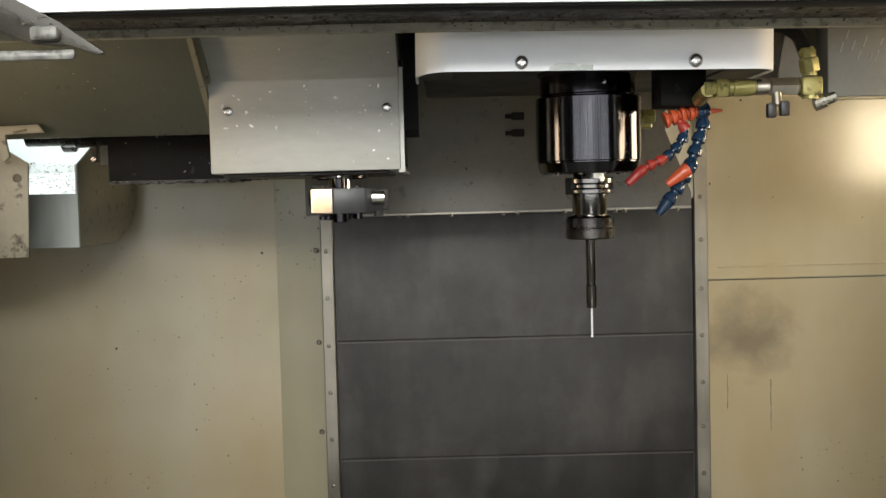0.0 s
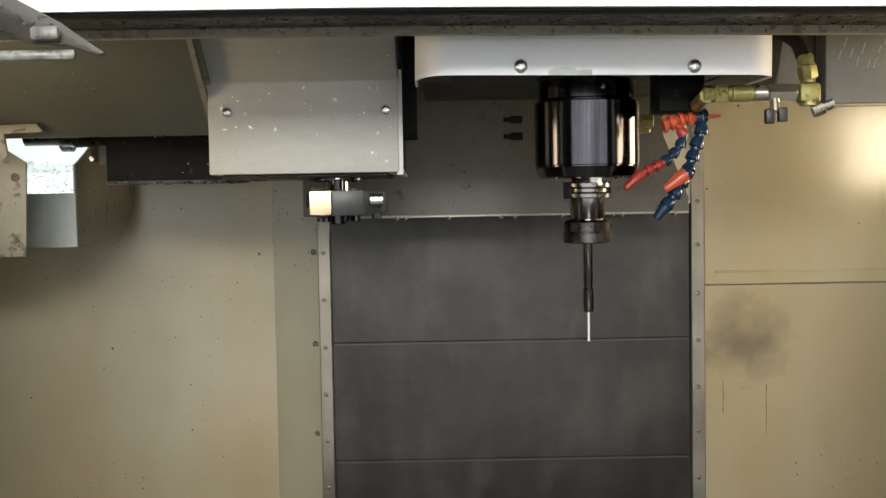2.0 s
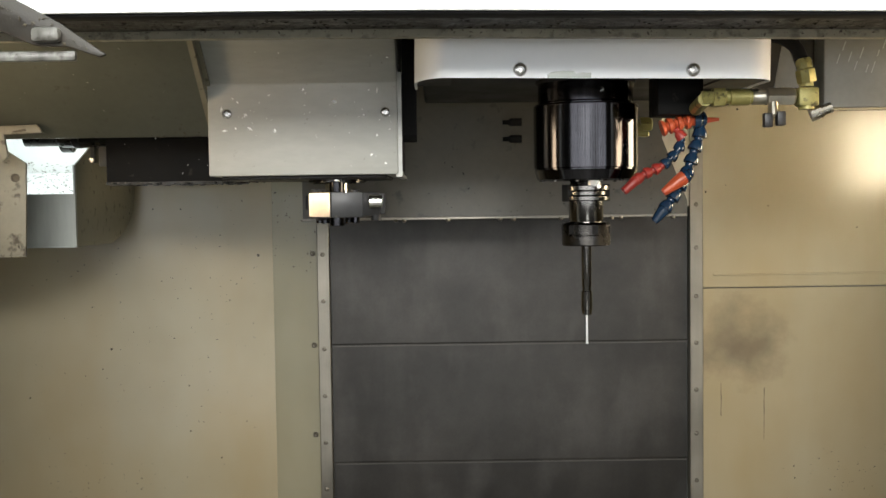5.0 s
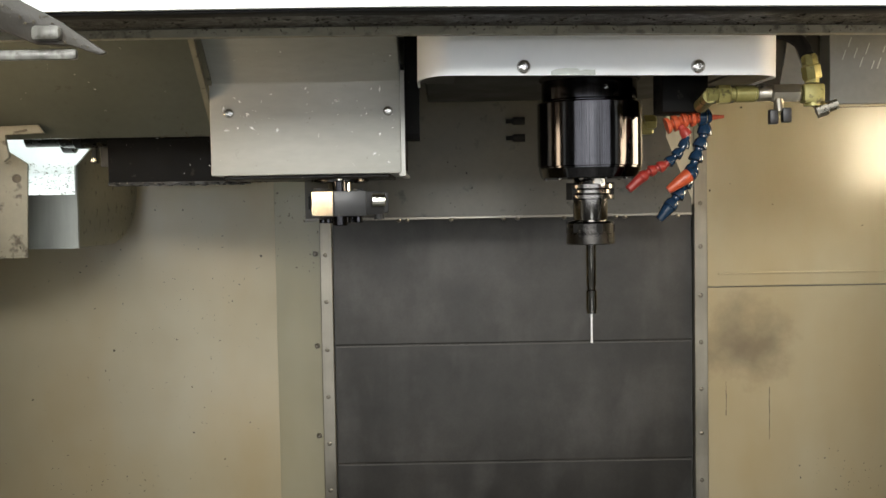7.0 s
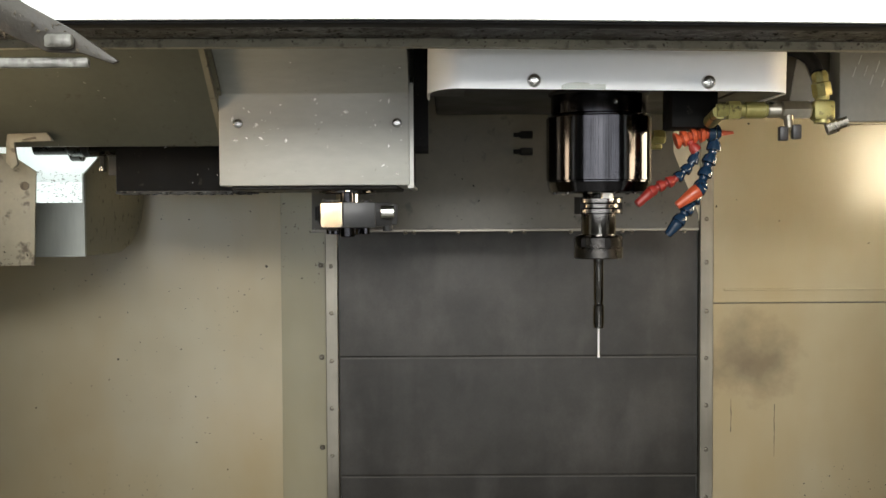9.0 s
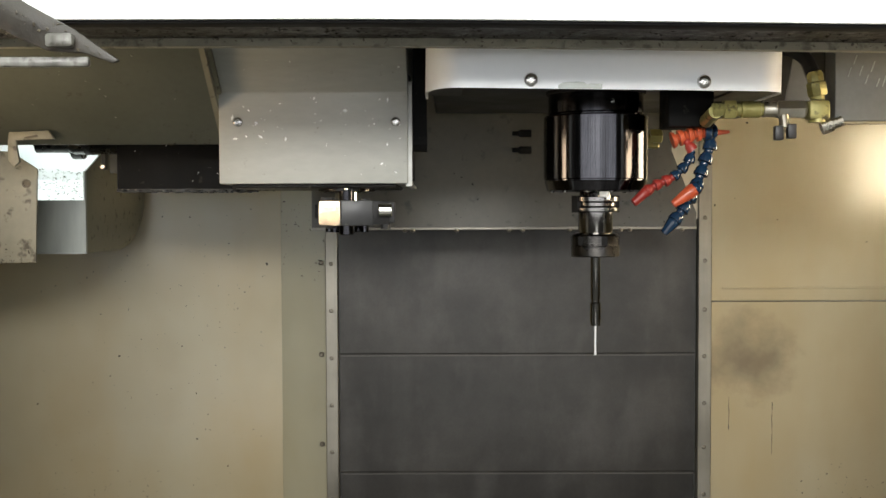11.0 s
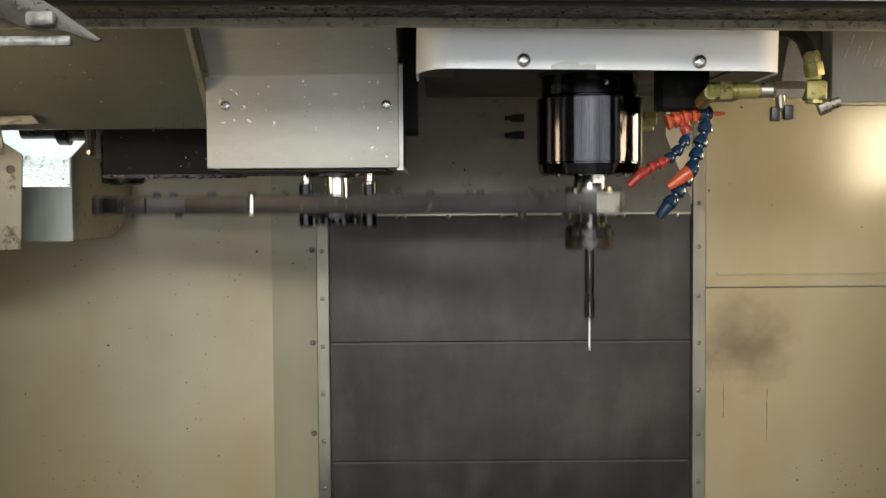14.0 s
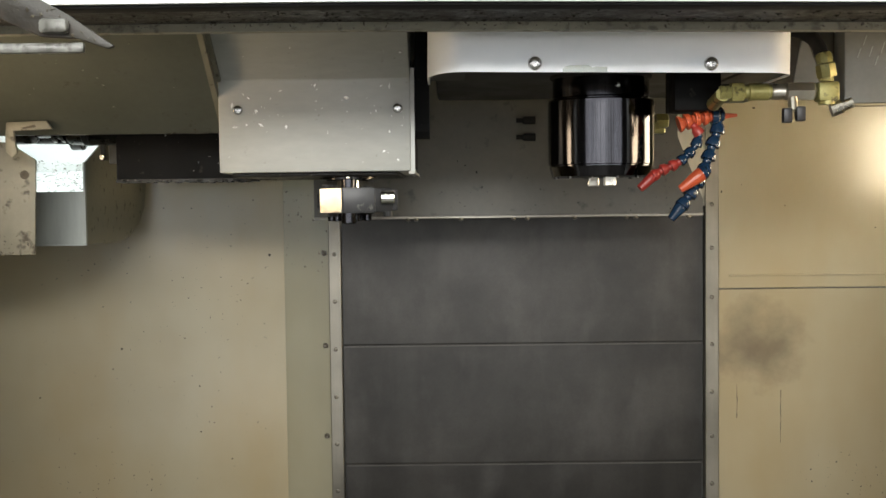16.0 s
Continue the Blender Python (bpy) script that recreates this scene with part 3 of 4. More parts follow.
def arm_outline():
    L = ARM_L
    end = [(0.05, -0.037), (L - 0.06, -0.033), (L - 0.02, -0.038), (L + 0.018, -0.037), (L + 0.046, -0.013), (L + 0.046, 0.022), (L + 0.033, 0.022)]
    for k in range(13):
        a = radians(25 - k * 230 / 12)
        end.append((L + 0.0335 * math.cos(a), 0.0335 * math.sin(a)))
    end += [(L - 0.036, 0.045), (L - 0.075, 0.047), (L - 0.13, 0.028), (0.05, 0.037)]
    return end + [(-x, -y) for x, y in end]


def build_arm():
    arm = thing("tool_changer", "black double-ended tool change arm on a bright steel shaft", "tool changer arm")
    b = B()
    prism(b, arm_outline(), "z", -0.014, 0.014, 0.0012)
    bar = part("arm_bar", b, M_ARM, arm, "black oxide steel bar with hooked gripper ends")
    for s in (1, -1):
        turn = Matrix.Rotation(0 if s > 0 else math.pi, 4, "Z")

        def put(name, bb, mat, label="", parent=bar):
            bmesh.ops.transform(bb, matrix=turn, verts=bb.verts)
            return part(name, bb, mat, parent, label)
        # ground chamfer on the outer jaw
        p, q = Vector((ARM_L + 0.0190, -0.0372, 0)), Vector((ARM_L + 0.0455, -0.0146, 0))
        nrm = Vector((q.y - p.y, -(q.x - p.x), 0)).normalized()
        b = B()
        prism(b, [(p.x, p.y), (q.x, q.y), (q.x + nrm.x * 0.0014, q.y + nrm.y * 0.0014), (p.x + nrm.x * 0.0014, p.y + nrm.y * 0.0014)], "z", -0.0132, 0.0132)
        put("jaw_face", b, M_ARMEND, "bare bright ground jaw face")
        # locking plunger by the pocket
        b = B()
        rod(b, (ARM_L - 0.029, 0.031, 0.003), (ARM_L - 0.029, 0.047, 0.003), 0.0078, 20, 0.0008)
        put("plunger", b, M_CHROME, "bright steel locking plunger")
        b = B()
        box(b, ARM_L - 0.075, ARM_L - 0.038, 0.040, 0.052, -0.0125, 0.0125, 0.002)
        put("plunger_housing", b, M_ARM)
        b = B()
        rod(b, (ARM_L - 0.040, 0.040, -0.0195), (ARM_L - 0.040, 0.040, -0.013), 0.006, 12)
        put("plunger_bolt", b, M_ARM)
        # post with bright pin through the bar
        ang = radians(17)
        c = Vector((0.055 * math.cos(ang), 0.055 * math.sin(ang) - 0.018, 0))
        b = B()
        rod(b, c + Vector((0, 0, -0.033)), c + Vector((0, 0, 0.031)), 0.0105, 20, 0.001)
        post = put("post", b, M_SPINDLE, "dark steel post")
        b = B()
        rod(b, c + Vector((0, 0, 0.031)), c + Vector((0, 0, 0.046)), 0.0042, 14, 0.001)
        put("pin", b, M_CHROME, "bright pin", post)
        # screws on top and underneath, and a worn bright edge
        for u, v in ((0.10, -0.022), (0.155, -0.02), (0.23, -0.022), (0.30, -0.025), (0.20, 0.02), (0.335, -0.03)):
            b = B()
            rod(b, (u, v, 0.0135), (u, v, 0.0185), 0.0065, 12, 0.0008)
            put("cap_screw", b, M_ARM)
        b = B()
        rod(b, (0.29, -0.024, -0.0135), (0.29, -0.024, -0.0195), 0.006, 12, 0.0008)
        put("cap_screw", b, M_ARM)
        b = B()
        rod(b, (0.127, 0.0285, -0.0137), (0.127, 0.0285, 0.0137), 0.0072, 20)
        put("dowel", b, M_CHROME, "bright worn dowel in the edge")
    b = B()
    lathe(b, [(0.0, 0.165), (0.024, 0.165), (0.0245, 0.163), (0.0245, 0.040), (0.0235, 0.037), (0.0175, 0.037), (0.0175, 0.010), (0, 0.010)], Matrix(), 48)
    part("shaft", b, M_CHROME, arm, "bright ground steel shaft")
    b = B()
    lathe(b, [(0.036, -0.0135), (0.036, -0.019), (0.033, -0.021), (0.014, -0.021), (0.014, -0.0265), (0, -0.0265)], Matrix(), 40)
    hub = part("hub_plate", b, M_SPINDLE, arm, "dark round hub plate")
    for k in range(6):
        a = k * math.pi / 3 + 0.3
        b = B()
        rod(b, (0.026 * math.cos(a), 0.026 * math.sin(a), -0.0205), (0.026 * math.cos(a), 0.026 * math.sin(a), -0.0300), 0.0070, 14, 0.0006)
        part("hub_bolt", b, M_SPINDLE, hub)
    return arm


arm = build_arm()


def build_tool():
    """Origin in the flange groove on the axis."""
    tool = thing("tool_holder", "steel taper tool holder carrying a slender edge-finding tool", "tool holder")
    b = B()
    lathe(b, [(0.0222, 0.012), (0.0125, 0.0795)], Matrix(), 48)
    part("taper", b, M_TAPER, tool, "grey ground taper")
    b = B()
    lathe(b, [(0.0085, 0.0795), (0.0085, 0.083), (0.006, 0.084), (0.005, 0.093), (0.0055, 0.094), (0.0082, 0.096), (0.0082, 0.100), (0.006, 0.105), (0, 0.105)], Matrix(), 28)
    part("pull_stud", b, M_NUT, tool)
    b = B()
    lathe(b, [(0.0225, 0.0125), (0.0300, 0.0118), (0.0318, 0.0108), (0.0318, 0.0055), (0.0275, 0.0032), (0.0275, -0.0012), (0.0318, -0.0035), (0.0318, -0.0085),
              (0.0305, -0.0095), (0.022, -0.0095)], Matrix(), 56)
    fl = part("flange", b, M_HOLDER, tool, "grooved steel flange")
    for a in (0.35, 0.35 + math.pi):
        b = B()
        box(b, -0.0085, 0.0085, 0.0235, 0.0322, -0.0099, 0.0129)
        bmesh.ops.transform(b, matrix=Matrix.Rotation(a + math.pi / 2, 4, "Z"), verts=b.verts)
        part("key_slot", b, M_BLACK, fl)
    b = B()
    lathe(b, [(0.0235, -0.0096), (0.0235, -0.0335), (0.0228, -0.036), (0.0228, -0.0385)], Matrix(), 48)
    part("holder_body", b, M_HOLDER, tool)
    b = B()
    lathe(b, [(0.0230, -0.0375), (0.0300, -0.0395), (0.0322, -0.042), (0.0322, -0.0555), (0.0330, -0.0565), (0.0330, -0.0690), (0.0315, -0.0705), (0.008, -0.0705)], Matrix(), 56)
    nut = part("collet_nut", b, M_NUT, tool, "dark steel collet nut with a knurled rim")
    for k in range(6):
        b = B()
        box(b, -0.004, 0.004, 0.0312, 0.0330, -0.0545, -0.0425, 0.0005, 1)
        bmesh.ops.transform(b, matrix=Matrix.Rotation(k * math.pi / 3 + 0.25, 4, "Z"), verts=b.verts)
        part("wrench_slot", b, M_BLACK, nut)
    b = B()
    lathe(b, [(0.0068, -0.0700), (0.0068, -0.1270), (0.0058, -0.1290), (0.0058, -0.1335)], Matrix(), 28)
    part("shank", b, M_HOLDER, tool)
    b = B()
    lathe(b, [(0.0072, -0.1338), (0.0076, -0.1345), (0.0076, -0.158), (0.0068, -0.163), (0.0068, -0.1655), (0.003, -0.1660)], Matrix(), 28)
    part("sleeve", b, M_HOLDER, tool)
    b = B()
    lathe(b, [(0.0014, -0.1655), (0.0014, -0.2030), (0.0018, -0.2035), (0.0018, -0.2060), (0, -0.2066)], Matrix(), 14)
    part("stylus", b, M_GLASS, tool, "thin pale stylus")
    return tool


tool = build_tool()
TOOL_Z = 1.5055
POT = (-0.4995, 1.7880, 1.625)


def build_pot():
    """Origin at the pivot; hanging down in this pose."""
    pot = thing("tool_pot", "dark grey swivelling tool pot of the magazine", "tool pot")
    b = B()
    lathe(b, [(0.0245, -0.106), (0.032, -0.104), (0.034, -0.099), (0.034, -0.030), (0.030, -0.018), (0.030, 0.012), (0.020, 0.020), (0.0, 0.020)], Matrix(), 40)
    part("pot_body", b, M_NUT, pot, "dark grey turned pot body")
    b = B()
    lathe(b, [(0.0338, -0.080), (0.0355, -0.079), (0.0355, -0.070), (0.0338, -0.069)], Matrix(), 40)
    part("clip_ring", b, M_ARM, pot)
    b = B()
    box(b, 0.020, 0.032, -0.045, 0.045, -0.012, 0.012, 0.003)
    part("pivot_lug", b, M_ARM, pot)
    return pot


pot = build_pot()


# ---------------------------------------------------------------- magazine side
def build_magazine():
    # overhanging cover panel of the magazine
    b = B()
    prism(b, [(1.622, 1.597), (1.468, 1.722), (1.40, 1.80), (1.404, 1.803), (1.472, 1.726), (1.626, 1.600)], "x", -1.05, -0.3265)
    mc = tagged(make("magazine_cover", b, M_GREEN), "grey-green sloping sheet cover of the tool magazine", "machine cover")
    b = B()
    prism(b, [(1.628, 1.597), (1.612, 1.596), (1.462, 1.719), (1.395, 1.796), (1.400, 1.80), (1.472, 1.726)], "x", -0.3262, -0.3188)
    part("edge_flange", b, M_BRACKET, mc, "pale folded edge of the cover")
    b = B()
    box(b, -1.05, -0.33, 1.62, 1.66, 1.5985, 1.6025, 0.001, 1)
    part("bottom_return", b, M_DIRT, mc, "oily black lower edge")
    # magazine housing front plate with the slot
    b = B()
    prism(b, [(1.80, 1.4315), (1.80, 1.564), (1.872, 1.593), (1.872, 1.70), (2.15, 1.70), (2.145, 1.52), (2.13, 1.488), (2.10, 1.463), (2.05, 1.442), (1.99, 1.4295)], "x", -0.5868, -0.5842)
    hp = tagged(make("magazine_plate", b, M_BRACKET), "cream sheet plate at the magazine opening", "panel")
    b = B()
    prism(b, [(-0.668, 1.4310), (-0.5855, 1.4310), (-0.5855, 1.5170), (-0.668, 1.5170)], "y", 1.8005, 1.8035)
    chute = tagged(make("chip_chute", b, M_CHUTE), "bare bright sheet-metal chute below the magazine opening", "chute")
    b = B()
    box(b, -0.5868, -0.5838, 1.7925, 1.7998, 1.4305, 1.5640)
    part("rim", b, M_CHUTE, chute, "bright cut edge")
    b = B()
    box(b, -0.668, -0.587, 1.7925, 1.8003, 1.4298, 1.4318)
    part("lower_rim", b, M_CHUTE, chute)
    # inside of the magazine: bright sheet with chips, housing round it
    b = B()
    prism(b, [(1.90, 1.44), (2.16, 1.56), (2.16, 1.80), (2.165, 1.80), (2.165, 1.556), (1.90, 1.435)], "x", -1.0, -0.589)
    tray = tagged(make("magazine_tray", b, M_TRAY), "white sheet tray inside the magazine littered with chips", "tray")
    rnd = random.Random(9)
    b = B()
    for k in range(420):
        x, s = rnd.uniform(-0.82, -0.60), rnd.uniform(0.5, 1.0)
        y = 1.90 + 0.26 * s
        z = 1.4405 + 0.12 * s
        if rnd.random() < 0.25:
            y, z = 2.158, rnd.uniform(1.56, 1.578)
        r, a = rnd.uniform(0.002, 0.0065), rnd.uniform(0, 3.1)
        d = Vector((math.cos(a), 0.8 * math.sin(a), 0.4 * math.sin(a))) * r
        c = Vector((x, y - 0.002, z + 0.003))
        w = Vector((-d.y, d.x * 0.3, abs(d.x) * 0.4)) * 0.35
        vs = [b.verts.new(c + q) for q in (-d, w, d, -w + Vector((0, 0, 0.002)))]
        b.faces.new(vs)
    ch = make("chips", b, M_DARKSTEEL)
    ch.parent = tray
    tagged(ch, "loose grey metal chips", kind="stuff")
    mh = thing("magazine_housing", "grey-green sheet housing of the tool magazine", "machine cover")
    for name, q in (("bottom_sheet", (-1.05, -0.588, 1.81, 1.985, 1.4295, 1.4345)), ("top_sheet", (-1.05, -0.588, 1.81, BACK - 0.13, 1.90, 1.905)),
                    ("front_sheet", (-1.05, -0.669, 1.806, 1.810, 1.43, 1.566))):
        b = B()
        box(b, *q)
        part(name, b, M_GREEN, mh)
    # black plate added for the dark recess beside the pot; its colour carries the shade
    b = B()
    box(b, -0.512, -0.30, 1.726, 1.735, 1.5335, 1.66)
    bk = tagged(make("recess_plate", b, M_PITCH), "oily black plate put in for the dark recess by the tool pot", "guard")
    b = B()
    n = 60
    for k in range(n):
        x0 = -0.512 + 0.217 * k / n
        box(b, x0, x0 + 0.217 / n, 1.722, 1.745, 1.5285 + random.uniform(-0.0015, 0.001), 1.5335)
    part("edge", b, M_DIRT, bk, "chip-caked lower edge")
    # hanger plate with bracket
    b = B()
    prism(b, [(-0.90, 1.4205), (-0.609, 1.4235), (-0.6045, 1.562), (-0.644, 1.588), (-0.90, 1.60)], "y", 1.640, 1.645, 0.0012)
    hg = tagged(make("hanger_plate", b, M_BRACKET), "cream painted hanger plate with rusty bolt holes", "bracket")
    for x, z, r in ((-0.621, 1.5405, 0.0065), (-0.636, 1.575, 0.005), (-0.70, 1.50, 0.006)):
        b = B()
        lathe(b, [(r, 0), (r, 0.001), (r * 0.6, 0.0012), (r * 0.55, 0.0003), (0, 0.0003)], along((x, 1.640, z), (x, 1.6, z)), 16)
        part("bolt_hole", b, M_CHIPDARK, hg)
    b = B()
    prism(b, [(-0.646, 1.600), (-0.644, 1.6165), (-0.586, 1.6185), (-0.577, 1.606), (-0.634, 1.604), (-0.632, 1.588), (-0.629, 1.572), (-0.637, 1.565), (-0.646, 1.575)],
          "y", 1.612, 1.6185, 0.001)
    for v in b.verts:
        v.co = Vector((v.co.x * 0.971, v.co.y - 0.024, 1.503 + (v.co.z - 1.503) * 0.971))
    br = tagged(make("angle_bracket", b, M_BRACKET), "small cream angle bracket bolted below the cover", "bracket")
    b = B()
    prism(b, [(-0.622, 1.6085), (-0.602, 1.6125), (-0.600, 1.609), (-0.618, 1.6065)], "y", 1.6112, 1.6122)
    for v in b.verts:
        v.co = Vector((v.co.x * 0.971, v.co.y - 0.024, 1.503 + (v.co.z - 1.503) * 0.971))
    part("slot", b, M_CHIPDARK, br)
    # latch beside the opening
    b = B()
    box(b, -0.556, -0.548, 1.786, 1.80, 1.566, 1.68, 0.001, 1)
    box(b, -0.542, -0.519, 1.786, 1.80, 1.560, 1.68, 0.001, 1)
    lt = tagged(make("latch", b, M_APRON), "oily grey latch bar beside the opening", "latch")
    b = B()
    rod(b, (-0.552, 1.786, 1.571), (-0.552, 1.780, 1.571), 0.0042, 12, 0.0006)
    part("latch_bolt", b, M_SCREW, lt)
    # other tools parked sideways in the magazine
    t2 = thing("parked_tool_holder", "dark oily tool holder lying in the magazine", "tool holder", at=(-0.640, 1.90, 1.619))
    b = B()
    lathe(b, [(0.020, -0.06), (0.020, 0.0), (0.031, 0.003), (0.031, 0.02), (0.024, 0.023), (0.024, 0.07)], Matrix.Rotation(math.pi / 2, 4, "Y"), 32)
    part("holder_body", b, M_NUT, t2)


build_magazine()


def build_rail_bracket():
    """Door rail bracket at the upper corner of the opening."""
    rb = thing("door_rail", "worn cream door rail bracket with chips on its edge", "door rail", at=(-0.5, 1.15, 1.70))
    o = Vector((-0.5, 1.15, 1.70))

    def put(name, b, mat, label=""):
        for v in b.verts:
            v.co = Vector((v.co.x * 0.951, v.co.y - 0.050, 1.503 + (v.co.z - 1.503) * 0.951)) - o
        return part(name, b, mat, rb, label)
    b = B()
    prism(b, [(-0.66, 1.86), (-0.434, 1.715), (-0.385, 1.688), (-0.339, 1.656), (-0.346, 1.653), (-0.377, 1.664), (-0.413, 1.666), (-0.445, 1.680), (-0.66, 1.80)], "y", 1.150, 1.158, 0.0015)
    put("rail_plate", b, M_RAIL, "worn cream plate, rusty along the edge")
    b = B()
    box(b, -0.412, -0.383, 1.138, 1.1505, 1.668, 1.683, 0.004)
    put("roller", b, M_RAILBAR, "pale plastic roller block")
    b = B()
    box(b, -0.66, -0.371, 1.152, 1.160, 1.650, 1.6605, 0.002)
    put("lower_bar", b, M_RAILBAR, "scuffed bright lower bar")


build_rail_bracket()


# ---------------------------------------------------------------- coolant fittings
def build_coolant():
    Y = 1.388
    # manifold block under the cover
    b = B()
    box(b, 0.287, 0.347, 1.44, 1.50, 1.606, 1.6605, 0.003)
    tagged(make("manifold_block", b, M_PITCH), "black coolant manifold block below the head", "manifold")
    pipe = thing("coolant_pipe", "oily brass and nickel coolant pipe with a small valve", "pipe fitting", at=(0.40, Y, 1.62))
    o = Vector((0.40, Y, 1.62))

    def put(name, b, mat, label="", parent=pipe):
        for v in b.verts:
            v.co -= o
        return part(name, b, mat, parent, label)
    z = 1.6235
    o = o - Vector((0.010, 0, 0))
    b = B()
    rod(b, (0.322, Y, z), (0.337, Y, z), 0.009, 6)
    lathe(b, [(0.0125, 0), (0.0125, 0.014), (0.010, 0.016)], along((0.335, Y, z), (0.40, Y, z)), 6)
    rod(b, (0.326, Y, z - 0.002), (0.326, Y + 0.05, z - 0.01), 0.009, 12)
    put("elbow", b, M_BRASS, "oily brass elbow")
    b = B()
    lathe(b, [(0.0085, 0), (0.0085, 0.006), (0.0105, 0.007), (0.0105, 0.030), (0.0085, 0.031), (0.0085, 0.036)], along((0.350, Y, z), (0.40, Y, z)), 18)
    put("coupling", b, M_BRASS, "oily brass coupling")
    b = B()
    rod(b, (0.384, Y, z), (0.4005, Y, z), 0.0098, 16, 0.0008)
    lathe(b, [(0.0095, 0), (0.0118, 0.002), (0.0118, 0.034), (0.009, 0.037)], along((0.401, Y, z), (0.45, Y, z)), 6)
    put("valve_body", b, M_NICKEL, "nickel valve body")
    b = B()
    rod(b, (0.409, Y - 0.004, z - 0.008), (0.409, Y - 0.008, z - 0.024), 0.006, 12)
    put("valve_stem", b, M_NICKEL)
    for x, zz in ((0.4005, z - 0.029), (0.4165, z - 0.027)):
        b = B()
        box(b, x - 0.0055, x + 0.0055, Y - 0.017, Y - 0.006, zz - 0.010, zz + 0.008, 0.0018)
        put("valve_lever", b, M_ARM, "dark valve lever")
    b = B()
    box(b, 0.4395, 0.4655, Y - 0.011, Y + 0.011, z - 0.013, z + 0.011, 0.0035)
    rod(b, (0.4525, Y, z - 0.0165), (0.4525, Y, z - 0.012), 0.0105, 14)
    rod(b, (0.452, Y, z + 0.012), (0.452, Y, z + 0.020), 0.009, 14)
    put("tee", b, M_BRASS, "oily brass tee")
    b = B()
    lathe(b, [(0.0115, 0), (0.0125, 0.002), (0.0125, 0.016), (0.0100, 0.018), (0.0105, 0.027), (0.0085, 0.031)], along((0.453, Y, z + 0.0165), (0.446, Y, z + 0.06)), 8)
    put("hose_nut", b, M_BRASS, "oily brass hose nut")
    b = B()
    lathe(b, [(0.0085, 0), (0.0085, 0.014), (0.0065, 0.015), (0.0065, 0.027)], along((0.4575, Y, z - 0.0235), (0.4825, Y - 0.004, z - 0.0145)), 12)
    put("drain_plug", b, M_NICKEL, "dark stained drain plug")
    # rubber hose from the nut up behind the cover
    hose = tube([(0.446, Y, z + 0.045), (0.442, Y + 0.01, z + 0.062), (0.430, Y + 0.02, z + 0.074), (0.415, Y + 0.03, z + 0.080), (0.39, Y + 0.05, z + 0.086)], 0.0085)
    put("rubber_hose", hose, M_BLACK, "black rubber hose")
    # sheet gusset behind
    b = B()
    prism(b, [(0.440, 1.630), (0.478, 1.630), (0.474, 1.655), (0.459, 1.694), (0.452, 1.694)], "y", 1.452, 1.455)
    tagged(make("gusset", b, M_GUARD), "grey sheet gusset behind the coolant pipe", "bracket")
    # guard box at the side
    b = B()
    prism(b, [(1.45, 1.6135), (1.45, 1.80), (1.49, 1.80), (1.49, 1.6135)], "x", 0.5060, 0.80, 0.003)
    bk = B()
    box(bk, 0.412, 0.535, 1.497, 1.500, 1.636, 1.80)
    tagged(make("head_side_plate", bk, M_APRON), "dark oily side plate behind the coolant pipe", "machine cover")
    gb = tagged(make("side_guard", b, M_GUARD), "grey scratched sheet guard beside the head", "guard")
    b = B()
    prism(b, [(0.5255, 1.6137), (0.5055, 1.65), (0.5055, 1.80), (0.487, 1.80), (0.490, 1.642)], "y", 1.492, 1.496)
    part("inner_flange", b, M_APRON, gb)
    b = B()
    box(b, 0.515, 0.80, 1.452, 1.47, 1.6105, 1.6135, 0.001, 1)
    part("bottom_hem", b, M_WALL, gb, "pale lower hem")
    rnd = random.Random(11)
    for k in range(9):
        x, zz = 0.522 + 0.0075 * k, rnd.uniform(1.655, 1.69)
        b = B()
        ln = rnd.uniform(0.008, 0.016)
        prism(b, [(x, zz), (x + 0.0012, zz), (x + 0.0012 + ln * 0.35, zz + ln), (x + ln * 0.35, zz + ln)], "y", 1.4492, 1.4502)
        part("scratch", b, M_CHUTE, gb)
    # second brass elbow behind the spindle
    e = thing("brass_elbow", "oily brass elbow fitting behind the spindle", "pipe fitting", at=(0.315, 1.62, 1.60))
    b = B()
    rod(b, (-0.055, 0, 0), (-0.015, 0, 0), 0.009, 14)
    lathe(b, [(0.011, 0), (0.011, 0.016), (0.008, 0.018)], along((-0.018, 0, 0.006), (0.02, 0, 0.006)), 6)
    box(b, -0.045, -0.005, -0.008, 0.008, -0.012, -0.004, 0.002, 1)
    part("body", b, M_BRASS, e)


def tube(points, r, segments=14, steps=8):
    """A round tube through the points."""
    P = [Vector(p) for p in points]
    P = [2 * P[0] - P[1]] + P + [2 * P[-1] - P[-2]]
    path = []
    for i in range(1, len(P) - 2):
        for k in range(steps):
            t = k / steps
            a, b, c, d = P[i - 1:i + 3]
            path.append(0.5 * (2 * b + (c - a) * t + (2 * a - 5 * b + 4 * c - d) * t * t + (3 * b - a - 3 * c + d) * t ** 3))
    path.append(P[-2])
    bm = bmesh.new()
    rings = []
    for i, p in enumerate(path):
        d = path[min(i + 1, len(path) - 1)] - path[max(i - 1, 0)]
        m = Matrix.Translation(p) @ d.to_track_quat("Z", "Y").to_matrix().to_4x4()
        rings.append([bm.verts.new(m @ Vector((r * math.cos(2 * math.pi * k / segments), r * math.sin(2 * math.pi * k / segments), 0))) for k in range(segments)])
    for a, b in zip(rings, rings[1:]):
        for k in range(segments):
            j = (k + 1) % segments
            bm.faces.new((a[k], a[j], b[j], b[k]))
    bm.faces.new(rings[0][::-1])
    bm.faces.new(rings[-1])
    return bm


build_coolant()


